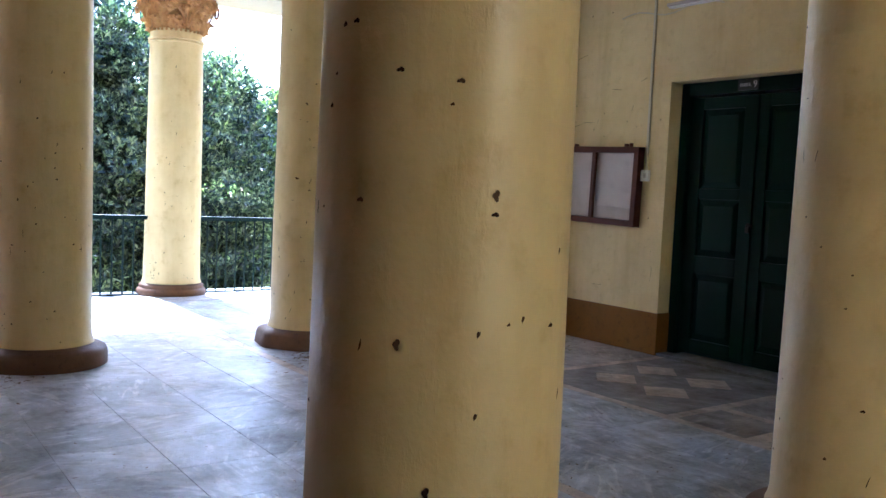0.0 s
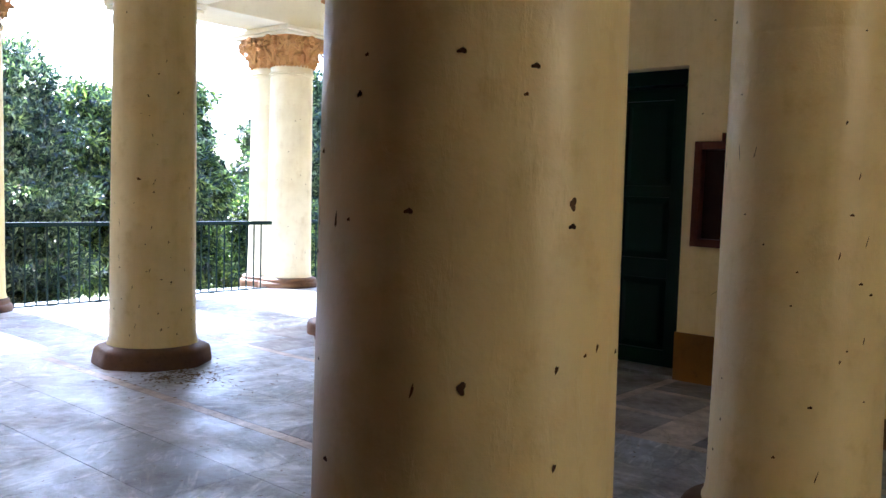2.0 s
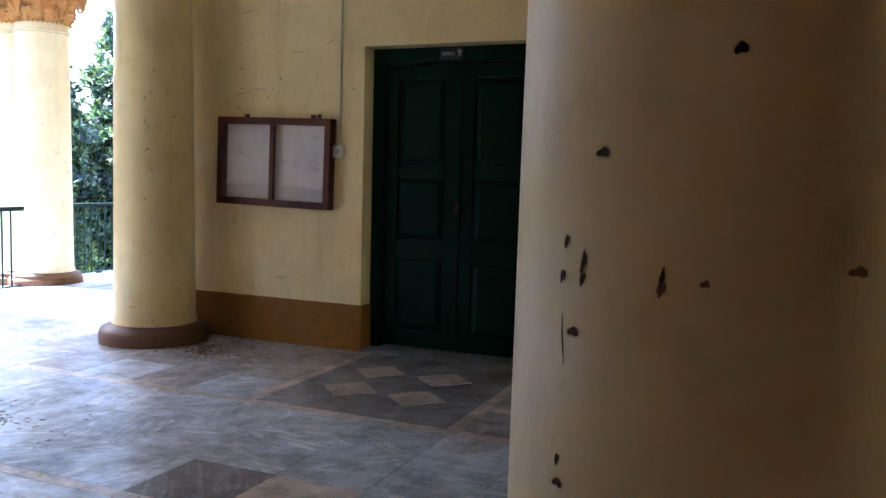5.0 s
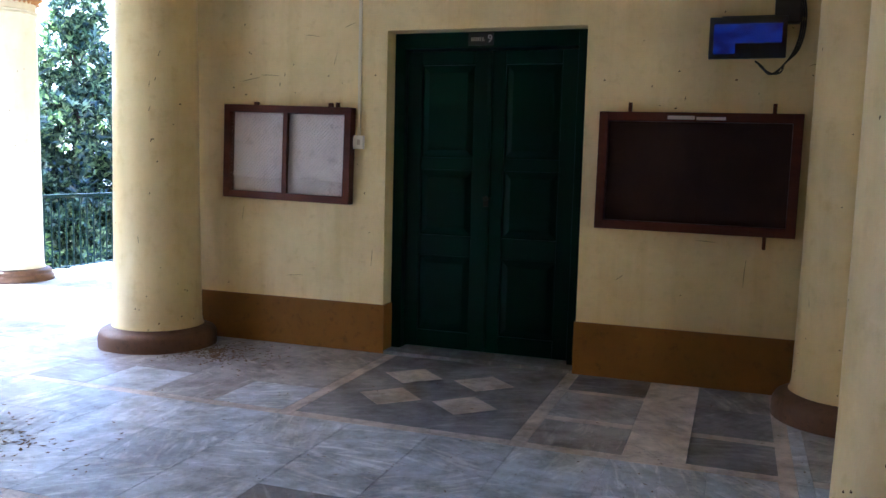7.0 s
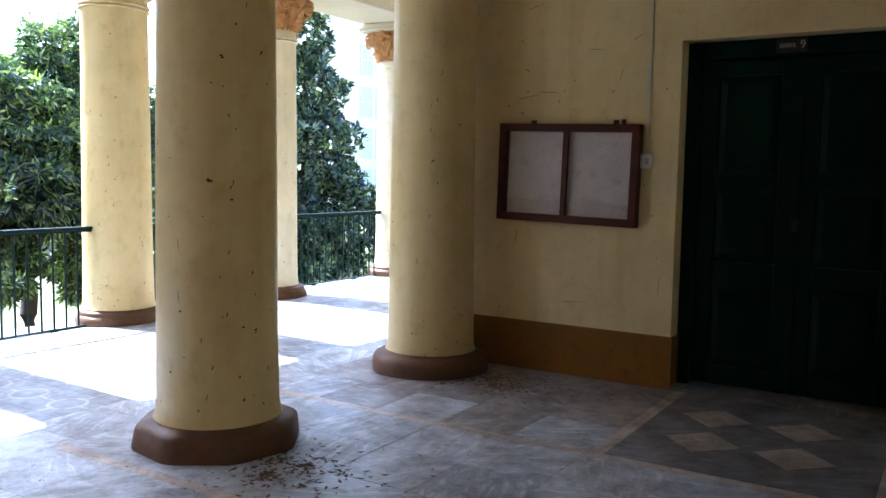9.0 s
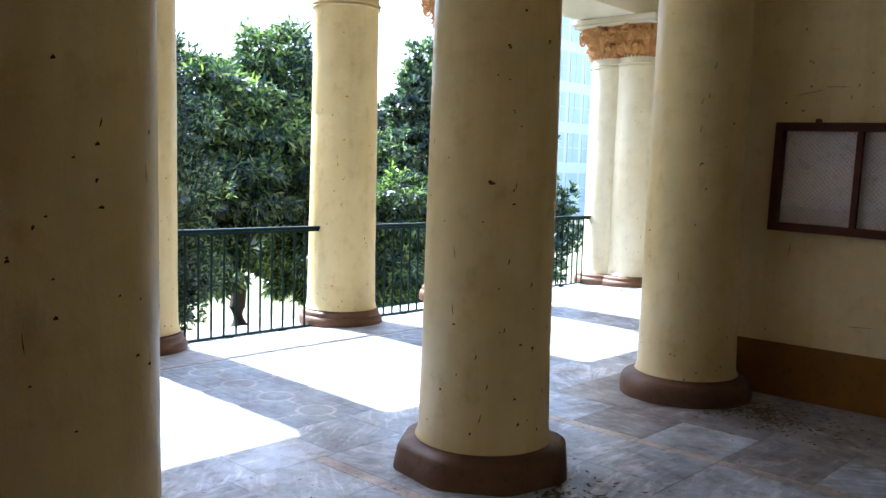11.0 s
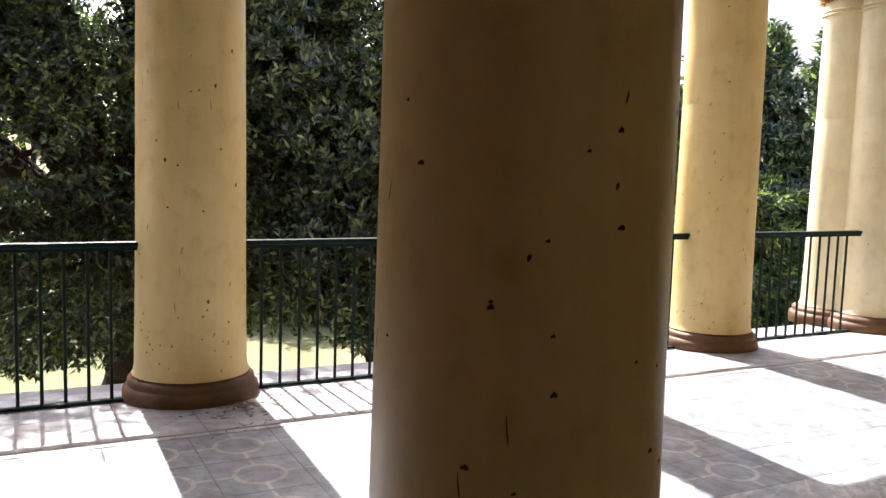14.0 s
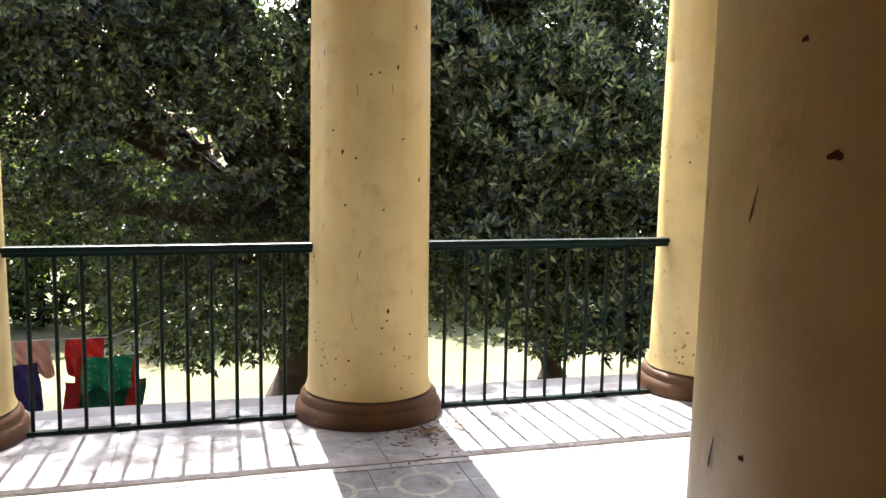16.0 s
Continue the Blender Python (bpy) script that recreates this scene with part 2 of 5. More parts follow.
def leaf_material(name, dark, light, gloss=0.32, lo=0.75, hi=1.15):
    m = mat(name, dark, gloss, 0.0, 0.65)
    g = nd(m, "ShaderNodeNewGeometry")
    # leaf tone varies at random; the bright end also paints sunlit glints
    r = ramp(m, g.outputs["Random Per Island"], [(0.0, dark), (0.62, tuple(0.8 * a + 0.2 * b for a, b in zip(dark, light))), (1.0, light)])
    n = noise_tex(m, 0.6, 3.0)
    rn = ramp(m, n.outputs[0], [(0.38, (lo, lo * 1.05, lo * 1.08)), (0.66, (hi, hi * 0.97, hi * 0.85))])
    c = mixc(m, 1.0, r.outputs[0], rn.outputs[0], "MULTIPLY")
    lk(m, c, bsdf(m).inputs["Base Color"])
    tr = nd(m, "ShaderNodeBsdfTranslucent")
    lk(m, mixc(m, 1.0, c, (1.0, 1.25, 0.5), "MULTIPLY"), tr.inputs["Color"])
    mx = nd(m, "ShaderNodeMixShader")
    mx.inputs[0].default_value = 0.34
    out = m.node_tree.nodes["Material Output"]
    lk(m, bsdf(m).outputs[0], mx.inputs[1])
    lk(m, tr.outputs[0], mx.inputs[2])
    lk(m, mx.outputs[0], out.inputs["Surface"])
    return m


# near-black and bluish darks put crown shade and sky sheen into leaf colour
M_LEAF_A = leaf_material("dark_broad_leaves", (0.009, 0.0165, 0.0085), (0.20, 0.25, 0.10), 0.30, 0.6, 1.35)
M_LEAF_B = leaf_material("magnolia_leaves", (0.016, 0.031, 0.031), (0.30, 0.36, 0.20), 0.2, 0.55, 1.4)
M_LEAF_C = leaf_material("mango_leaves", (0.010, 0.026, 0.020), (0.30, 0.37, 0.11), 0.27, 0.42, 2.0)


# ---- mesh helpers ----
def mesh_of(bm, name, material, smooth=False):
    me = bpy.data.meshes.new(name)
    bm.to_mesh(me)
    bm.free()
    me.materials.append(material)
    if smooth:
        for p in me.polygons:
            p.use_smooth = True
        me.set_sharp_from_angle(angle=radians(38))
    return me


def part(name, bm, material, parent=None, label="", smooth=False):
    ob = new(name, mesh_of(bm, name, material, smooth))
    if parent:
        ob.parent = parent
    if label:
        ob["label"] = label
    return ob


def empty(name, x=0, y=0, z=0):
    e = new(name)
    e.location = (x, y, z)
    e.empty_display_size = 0.1
    return e


def box(bm, x0, y0, z0, x1, y1, z1, bevel=0.0):
    v = bmesh.ops.create_cube(bm, size=1.0, matrix=Matrix.Translation(((x0 + x1) / 2, (y0 + y1) / 2, (z0 + z1) / 2)) @ Matrix.Diagonal((x1 - x0, y1 - y0, z1 - z0, 1)))["verts"]
    if bevel:
        edges = list({e for w in v for e in w.link_edges})
        bmesh.ops.bevel(bm, geom=edges, offset=bevel, segments=2, affect="EDGES", profile=0.6)
    return bm


def boxed(x0, y0, z0, x1, y1, z1, bevel=0.0):
    return box(bmesh.new(), x0, y0, z0, x1, y1, z1, bevel)


def lathe(profile, n=64, arc=math.tau, wobble=0.0, seed=0):
    """A turned body from (radius, height) pairs."""
    bm = bmesh.new()
    rings = []
    for r, z in profile:
        ring = []
        for i in range(n):
            a = arc * i / n
            w = 1 + wobble * noise.noise(Vector((math.cos(a) * 1.5 + seed * 7.3, math.sin(a) * 1.5, z * 1.3)))
            ring.append(bm.verts.new((r * w * math.cos(a), r * w * math.sin(a), z)))
        rings.append(ring)
    for a, b in zip(rings, rings[1:]):
        for i in range(n):
            bm.faces.new((a[i], a[(i + 1) % n], b[(i + 1) % n], b[i]))
    bm.faces.new(rings[-1])
    bm.faces.new(list(reversed(rings[0])))
    return bm


def tube(bm, pts, radii, n=8):
    """A round limb or cable through points."""
    rings = []
    for i, p in enumerate(pts):
        d = (Vector(pts[min(i + 1, len(pts) - 1)]) - Vector(pts[max(i - 1, 0)])).normalized()
        q = d.to_track_quat("Z", "Y").to_matrix()
        r = radii[i] if isinstance(radii, (list, tuple)) else radii
        rings.append([bm.verts.new(Vector(p) + q @ Vector((r * math.cos(math.tau * k / n), r * math.sin(math.tau * k / n), 0))) for k in range(n)])
    for a, b in zip(rings, rings[1:]):
        for k in range(n):
            bm.faces.new((a[k], a[(k + 1) % n], b[(k + 1) % n], b[k]))
    bm.faces.new(rings[-1])
    bm.faces.new(list(reversed(rings[0])))
    return bm


def structure(name, bm, material, label, category, smooth=False):
    return tagged(part(name, bm, material, None, smooth=smooth), label, category, kind="structure")


# ---- plan ----
X_IN, X_IN2, X_OUT = -1.72, 3.18, -5.437
ROWS_Y = (-0.40, -2.55, -4.67)
DOOR_W, DOOR_H = 1.465, 2.40
SOFFIT, CEIL = 3.65, 4.2
LAWN_Z = -1.8
FALL, FALL_Y = 0.004, -2.4             # the floor drains a little away from the wall


EDGE = 0.038                           # extra fall at the veranda's outer edge


def floor_z(y):
    return -FALL * min(1.0, max(0.0, y / FALL_Y))


# ---- large structure ----
bm = bmesh.new()
box(bm, -1.95, 0.0, 0.0, 0.0, 0.42, CEIL)
box(bm, DOOR_W, 0.0, 0.0, 7.3, 0.42, CEIL)
box(bm, 0.0, 0.0, DOOR_H, DOOR_W, 0.42, CEIL)
structure("wall_north", bm, M_WALL, "cream painted plaster wall with a door opening", "wall")
bm = bmesh.new()
box(bm, -1.95, 0.42, 0.0, -1.55, 5.05, CEIL)
structure("wall_side", bm, M_WALL, "cream painted plaster side wall of the veranda", "wall")
structure("wall_far", boxed(-5.55, 5.05, 0.0, -1.55, 5.6, CEIL), M_WALL, "cream painted end wall of the veranda", "wall")
# unseen brown walls, added to cut stray light and bounce it back warm
structure("unseen_wall_back", boxed(-6.0, -9.4, LAWN_Z, 7.3, -7.5, CEIL), M_SHUT, "unseen brown wall added to hold back light from the portico", "wall")
# the gap left here lets side light reach the nearest column
structure("unseen_wall_east", box(boxed(7.3, -9.4, LAWN_Z, 7.6, -4.2, CEIL + 0.25), 7.3, -3.5, LAWN_Z, 7.6, 0.42, CEIL + 0.25), M_SHUT, "unseen brown wall added to hold back light from the portico", "wall")
# unseen reflector: catches the sun and throws warm light in
structure("bounce_wall_court", boxed(11.5, -12.0, LAWN_Z, 11.9, 4.0, 5.0), M_WALL, "unseen cream wall added to reflect warm sunlight through the gap", "wall")
structure("wall_door_back", boxed(-0.2, 0.46, 0.0, DOOR_W + 0.2, 0.6, 2.7), M_WALL, "plain wall behind the closed door", "wall")
D_H = 0.372
bm = bmesh.new()
box(bm, -1.70, -0.012, 0.0, 0.0, 0.0, D_H)
box(bm, 0.0, -0.012, 0.0, 0.012, 0.19, D_H)
structure("dado_1", bm, M_DADO, "ochre brown painted dado band, scuffed", "dado")
bm = bmesh.new()
box(bm, DOOR_W, -0.012, 0.0, 3.3, 0.0, D_H)
box(bm, DOOR_W - 0.012, -0.012, 0.0, DOOR_W, 0.19, D_H)
structure("dado_2", bm, M_DADO, "ochre brown painted dado band, scuffed", "dado")
structure("dado_3", boxed(-5.55, 5.036, -0.06, -1.95, 5.05, 0.42), M_DADO, "brown painted dado on the end wall", "dado")
structure("ceiling", boxed(-6.05, -9.4, CEIL, 7.3, 5.6, CEIL + 0.25), M_WHITE, "pale limewashed ceiling of the portico", "ceiling")
bm = bmesh.new()
for x in (X_OUT, X_IN, X_IN2):
    box(bm, x - 0.36, -7.5, SOFFIT, x + 0.36, 5.05 if x == X_OUT else 0.0, CEIL, 0.01)
structure("beam", bm, M_WHITE, "pale plastered beams carried by the columns", "beam")
structure("cornice", boxed(-6.05, -9.4, SOFFIT + 0.01, -5.79, 5.6, SOFFIT + 0.22, 0.02), M_WHITE, "pale plastered cornice along the veranda eaves", "cornice")
structure("beam_cross", boxed(X_OUT + 0.36, -0.66, SOFFIT + 0.004, X_IN - 0.36, 0.06, CEIL - 0.004, 0.01), M_WHITE, "pale plastered cross beam", "beam")
structure("plinth", boxed(-5.90, -9.4, LAWN_Z, 7.3, 5.6, -0.148), M_CONC, "weathered grey masonry plinth under the veranda", "plinth")
bm = bmesh.new()
for x0, x1, segs in ((-5.88, -4.5, ((-9.4, 5.04),)), (-4.5, -1.95, ((-9.4, 5.04),)), (-1.95, 7.3, ((-9.4, FALL_Y), (FALL_Y, 0.41)))):
    for y0, y1 in segs:
        z0, z1 = (floor_z(y0), floor_z(y1)) if x0 > -2 else (-FALL, -FALL) if x0 > -5 else (-FALL - 0.045, -FALL - 0.045)
        vs = [bm.verts.new(p) for p in ((x0, y0, z0 - 0.006), (x1, y0, z0 - 0.006), (x1, y1, z1 - 0.006), (x0, y1, z1 - 0.006))]
        lo = [bm.verts.new((v.co.x, v.co.y, -0.15)) for v in vs]
        bm.faces.new(vs)
        for i in range(4):
            bm.faces.new((lo[i], lo[(i + 1) % 4], vs[(i + 1) % 4], vs[i]))
structure("floor", bm, M_STONE, "grey marble and patterned tile floor with dusty joints", "floor")

bm = bmesh.new()
bmesh.ops.create_grid(bm, x_segments=60, y_segments=60, size=300.0)
for v in bm.verts:
    v.co.z = LAWN_Z + (0.15 * noise.noise(Vector((v.co.x * 0.03, v.co.y * 0.03, 0))) if abs(v.co.x) > 30 or abs(v.co.y) > 30 else 0)
structure("ground", bm, M_LAWN, "dry yellow-green lawn in sun and shade", "lawn")

# ---- columns ----
SHAFT = [(0.345, 0.155), (0.338, 0.17), (0.329, 0.21)] + [(0.3255 - 0.0083 * (z - 0.2), z) for z in (0.6, 1.0, 1.5, 2.013)] + [(0.3094, 2.019), (0.3104, 2.025), (0.3064, 2.5),
    (0.302, 3.022), (0.303, 3.026), (0.316, 3.028), (0.321, 3.036), (0.316, 3.044), (0.303, 3.046), (0.303, 3.058), (0.318, 3.06), (0.325, 3.071), (0.318, 3.082), (0.302, 3.084), (0.302, 3.18)]
BASE = [(0.430, -0.03), (0.434, 0.0), (0.438, 0.02), (0.438, 0.05), (0.431, 0.072), (0.416, 0.088), (0.408, 0.093), (0.407, 0.118), (0.400, 0.132), (0.384, 0.142), (0.345, 0.150)]
SLAB_BASE = [(0.436, -0.03), (0.440, 0.0), (0.441, 0.06), (0.437, 0.095), (0.424, 0.118), (0.398, 0.132), (0.345, 0.145), (0.33, 0.158)]
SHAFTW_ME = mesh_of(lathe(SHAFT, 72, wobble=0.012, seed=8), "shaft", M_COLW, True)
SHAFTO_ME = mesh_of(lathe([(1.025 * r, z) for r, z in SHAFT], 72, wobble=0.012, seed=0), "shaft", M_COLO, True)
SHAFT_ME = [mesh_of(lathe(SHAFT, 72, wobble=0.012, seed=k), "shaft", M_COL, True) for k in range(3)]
BASE_ME = [mesh_of(lathe(BASE, 64, wobble=0.014, seed=k + 5), "base", M_BASE, True) for k in range(3)]
SLAB_ME = [mesh_of(lathe(SLAB_BASE, 64, wobble=0.03, seed=k + 15), "base", M_BASE, True) for k in range(3)]


def eight_sided_base():
    """A worn octagonal block with eased arrises and a dished top."""
    bm = lathe([(0.463, -0.03), (0.462, 0.02), (0.448, 0.105), (0.440, 0.122)], 8)
    bmesh.ops.bevel(bm, geom=[e for e in bm.edges if abs(e.verts[0].co.z - e.verts[1].co.z) > 0.01], offset=0.05, segments=3, affect="EDGES", profile=0.5)
    top = [f for f in bm.faces if f.normal.z > 0.9]
    ins = bmesh.ops.inset_region(bm, faces=top, thickness=0.022)
    for f in top:
        for v in f.verts:
            v.co.z = 0.136
    bmesh.ops.inset_region(bm, faces=top, thickness=0.07)
    for f in top:
        for v in f.verts:
            v.co.z = 0.156
    for v in bm.verts:
        v.co += 0.006 * Vector((noise.noise(v.co * 5), noise.noise(v.co * 5 + Vector((9, 0, 0))), 0.3 * noise.noise(v.co * 6)))
    return mesh_of(bm, "base", M_BASE, True)


OCT_ME = eight_sided_base()


def capital_mesh():
    """A square leafy bell: flaring core, two tiers of curled leaves, four corner volutes."""
    bm = bmesh.new()
    n = 48
    rings = []
    for z, r, sq in ((2.98, 0.300, 0.0), (3.04, 0.305, 0.05), (3.14, 0.325, 0.2), (3.26, 0.36, 0.5), (3.36, 0.40, 0.8), (3.40, 0.41, 0.9)):
        ring = []
        for i in range(n):
            a = math.tau * i / n
            c, s = math.cos(a), math.sin(a)
            k = (1 - sq) + sq * min(1.22, 1 / max(abs(c), abs(s))) * 0.95
            ring.append(bm.verts.new((r * k * c, r * k * s, z)))
        rings.append(ring)
    for a, b in zip(rings, rings[1:]):
        for i in range(n):
            bm.faces.new((a[i], a[(i + 1) % n], b[(i + 1) % n], b[i]))
    bm.faces.new(rings[-1])

    def leaf(a, z0, h, w, out):
        prev = None
        for k in range(6):
            t = k / 5
            zz = z0 + h * math.sin(min(1.0, t * 1.15) * math.pi * 0.5) - 0.03 * max(0, t - 0.75) * 4
            rr = 0.312 + out * t * t + 0.02
            ww = w * (0.55 + 0.9 * t * (1 - t) * 2) * (1 - 0.75 * max(0, t - 0.7) / 0.3)
            row = []
            for j, u in enumerate((-1, -0.5, 0, 0.5, 1)):
                aa = a + u * ww / rr
                dd = rr + (0.034 if j == 2 else 0.012 if j in (1, 3) else -0.022) + 0.008 * math.sin(k * 2.4 + j)
                zz += 0.012 * (abs(u) > 0.7) * (-1) ** k
                row.append(bm.verts.new((dd * math.cos(aa), dd * math.sin(aa), zz)))
            if prev:
                for j in range(4):
                    bm.faces.new((prev[j], prev[j + 1], row[j + 1], row[j]))
            prev = row

    for i in range(8):
        leaf(math.tau * (i + 0.5) / 8, 2.985, 0.16, 0.10, 0.07)
    for i in range(8):
        leaf(math.tau * i / 8, 3.02, 0.26, 0.095, 0.10)
    for i in range(4):
        a = math.tau * (i + 0.5) / 4
        pts, rad = [], []
        for k in range(16):
            t = k / 15
            ph = t * 1.75 * math.tau
            q = 0.075 * (1 - 0.8 * t)
            rr = 0.475 - q * math.sin(ph) - 0.02
            pts.append((rr * math.cos(a), rr * math.sin(a), 3.325 + q * math.cos(ph)))
            rad.append(0.024 * (1 - 0.4 * t))
        tube(bm, pts, rad, 6)
    for i in range(4):
        a = math.tau * i / 4
        for s in (-1, 1):
            pts, rad = [], []
            for k in range(12):
                t = k / 11
                ph = t * 1.5 * math.tau
                q = 0.05 * (1 - 0.8 * t)
                off = s * (0.085 + q * math.sin(ph))
                cx, cy = 0.415 * math.cos(a) - off * math.sin(a), 0.415 * math.sin(a) + off * math.cos(a)
                pts.append((cx, cy, 3.335 + q * math.cos(ph)))
                rad.append(0.018)
            tube(bm, pts, rad, 6)
        bmesh.ops.create_icosphere(bm, subdivisions=2, radius=0.045, matrix=Matrix.Translation((0.43 * math.cos(a), 0.43 * math.sin(a), 3.37)))
    for i in range(4):                  # scrolls and a flower on each face, beads round the neck
        a = math.tau * i / 4
        for s in (-1, 1):
            pts, rad = [], []
            for k in range(20):
                t = k / 19
                ph, q = t * 2.0 * math.tau, 0.085 * (1 - 0.85 * t)
                off, out = s * (0.20 + q * math.sin(ph)), 0.405 + 0.03 * t
                pts.append((out * math.cos(a) - off * math.sin(a), out * math.sin(a) + off * math.cos(a), 3.265 + q * math.cos(ph)))
                rad.append(0.017 * (1 - 0.3 * t))
            tube(bm, pts, rad, 6)
            pts = [((0.345 + 0.06 * t) * math.cos(a) - s * (0.03 + 0.13 * t * t) * math.sin(a), (0.345 + 0.06 * t) * math.sin(a) + s * (0.03 + 0.13 * t * t) * math.cos(a), 3.06 + 0.22 * t) for t in (0, 0.25, 0.5, 0.75, 1)]
            tube(bm, pts, [0.02, 0.018, 0.016, 0.014, 0.012], 6)
        for k in range(6):
            b = math.tau * k / 6
            off = 0.04 * math.cos(b)
            bmesh.ops.create_icosphere(bm, subdivisions=1, radius=0.024, matrix=Matrix.Translation((0.445 * math.cos(a) - off * math.sin(a), 0.445 * math.sin(a) + off * math.cos(a), 3.37 + 0.04 * math.sin(b) - 0.03)))
    for i in range(36):
        a = math.tau * i / 36
        bmesh.ops.create_icosphere(bm, subdivisions=1, radius=0.017, matrix=Matrix.Translation((0.318 * math.cos(a), 0.318 * math.sin(a), 2.992)))
    return mesh_of(bm, "capital", M_CAP, True)


def abacus_mesh():
    bm = bmesh.new()
    box(bm, -0.425, -0.425, 3.40, 0.425, 0.425, 3.445, 0.012)
    box(bm, -0.445, -0.445, 3.446, 0.445, 0.445, SOFFIT - 0.133, 0.014)
    return mesh_of(bm, "abacus", M_WHITE)


CAP_ME, ABA_ME = capital_mesh(), abacus_mesh()


def chip_mesh(r, w, h, seed, kind):
    """An uneven flake of lost paint that follows the round of the shaft."""
    rnd = random.Random(seed)
    bm = bmesh.new()
    n = 17
    tilt = rnd.uniform(-0.6, 0.6) if kind == "scratch" else rnd.uniform(-0.3, 0.3)
    verts = []
    for i in range(n):
        a = math.tau * i / n
        k = 0.9 + 0.22 * math.sin(2 * a + seed) + 0.16 * math.sin(3 * a + 2.3 * seed) + rnd.uniform(-0.1, 0.1)
        u, v = 0.5 * w * k * math.cos(a), 0.5 * h * k * math.sin(a)
        u, v = u * math.cos(tilt) - v * math.sin(tilt), u * math.sin(tilt) + v * math.cos(tilt)
        verts.append(bm.verts.new(((r + 0.0015) * math.cos(u / r), (r + 0.0015) * math.sin(u / r), v)))
    c = bm.verts.new((r + 0.0015, 0, 0))
    for i in range(n):
        bm.faces.new((c, verts[i], verts[(i + 1) % n]))
    return mesh_of(bm, "paint_chip", M_CHIP)


CHIP_LIB = [chip_mesh(1.0, *s) for s in (
    (0.011, 0.016, 1, "dot"), (0.016, 0.013, 2, "dot"), (0.006, 0.030, 3, "scratch"), (0.005, 0.042, 4, "scratch"), (0.020, 0.022, 5, "dot"),
    (0.028, 0.040, 6, "dot"), (0.009, 0.009, 7, "dot"), (0.007, 0.022, 8, "scratch"), (0.034, 0.022, 9, "dot"), (0.004, 0.055, 10, "scratch"))]


def shaft_radius(z):
    for (r0, z0), (r1, z1) in zip(SHAFT, SHAFT[1:]):
        if z0 <= z <= z1:
            return r0 + (r1 - r0) * (z - z0) / (z1 - z0)
    return 0.33


def column(x, y, label, seed=0, chips=(), n_random=34, face=0.0, capital=True, n_low=8, eight=False):
    """One column with base, shaft, leafy capital and paint chips; chips are (bearing in degrees, height, kind)."""
    e = tagged(empty("column", x, y, floor_z(y) if x > -3 else -FALL - EDGE), label, "column", group="columns of the portico")
    k = 0 if x < -3 else seed % 3
    turn = seed * 1.7
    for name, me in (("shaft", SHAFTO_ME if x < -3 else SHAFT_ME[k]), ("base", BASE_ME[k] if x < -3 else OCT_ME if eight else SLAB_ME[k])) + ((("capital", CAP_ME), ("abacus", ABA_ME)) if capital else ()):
        o = new(name, me)
        o.parent = e
        if name in ("capital", "abacus"):
            o.location = (0, 0, 0.13 - e.location.z)
        if name in ("shaft", "base"):
            o.rotation_euler = (0, 0, radians(12) if eight and name == "base" else turn)
        if name == "base" and x < -3:
            o.scale = (0.935, 0.935, 1.0)
        if name == "capital":
            o["label"] = "carved terracotta leaf capital"
        elif name == "base":
            o["label"] = "brown painted moulded base"
    rnd = random.Random(seed * 31 + 7)
    rows = [(radians(a), z - e.location.z, kd) for a, z, kd in chips]
    for _ in range(n_random):
        rows.append((face + rnd.uniform(-1.9, 1.9), min(2.8, max(0.22, rnd.gauss(1.35, 0.65))), rnd.choice((0, 1, 2, 2, 3, 6, 6, 6, 6, 7, 7, 7, 9))))
    for _ in range(n_low):
        rows.append((face + rnd.uniform(-1.7, 1.7), rnd.uniform(0.19, 0.55), rnd.choice((6, 6, 7, 0))))
    for a, z, kd in rows:
        w = 0.012 * noise.noise(Vector((math.cos(a - turn) * 1.5 + k * 7.3, math.sin(a - turn) * 1.5, z * 1.3)))
        o = new("paint_chip", CHIP_LIB[kd])
        o.parent = e
        r = shaft_radius(z) * (1.025 if x < -3 else 1.0) * (1 + w) + 0.0015
        o.matrix_basis = Matrix.Translation((0, 0, z)) @ Matrix.Rotation(a, 4, "Z") @ Matrix.Translation((r - 1.0015, 0, 0))
    return e


LBL_IN = "round cream-painted plaster column with chipped glossy paint on a brown base"
LBL_OUT = "sunlit round cream column with a terracotta leaf capital beside the railing"
S = -math.pi / 2
column(3.169, -4.661, LBL_IN, 1, ((-89, 1.62, 6), (-55, 1.62, 1), (-31, 1.60, 1), (-92, 1.55, 0), (-71, 1.34, 1), (-68, 1.02, 2), (-52, 1.03, 4), (-107, 0.85, 1), (-96, 1.32, 6), (-104, 1.31, 7), (-122, 1.31, 7), (-15, 1.36, 4), (-15, 1.32, 1), (-7, 1.08, 6), (-0, 1.09, 7), (-34, 1.55, 6), (-20, 1.06, 7), (-77, 1.73, 1), (23, 1.24, 7), (18, 1.07, 1), (28, 0.90, 2), (-38, 0.71, 4), (-7, 1.08, 6), (-20, 0.88, 7), (-118, 1.45, 1), (-127, 1.35, 7), (-122, 1.33, 2), (-128, 1.31, 7), (-124, 1.25, 1), (-104, 1.32, 2), (-127, 1.07, 1)), 8, S)
column(3.186, -2.563, LBL_IN, 2, ((-40, 2.00, 6), (-125, 1.79, 6), (-39, 1.48, 2), (-43, 1.34, 1), (-31, 1.24, 3), (-50, 1.19, 2), (-34, 1.09, 1), (-25, 1.05, 1), (-29, 0.88, 2), (-63, 0.63, 1), (-57, 0.37, 3), (-114, 1.33, 6), (-98, 1.22, 6), (-78, 1.00, 6)), 16, S)
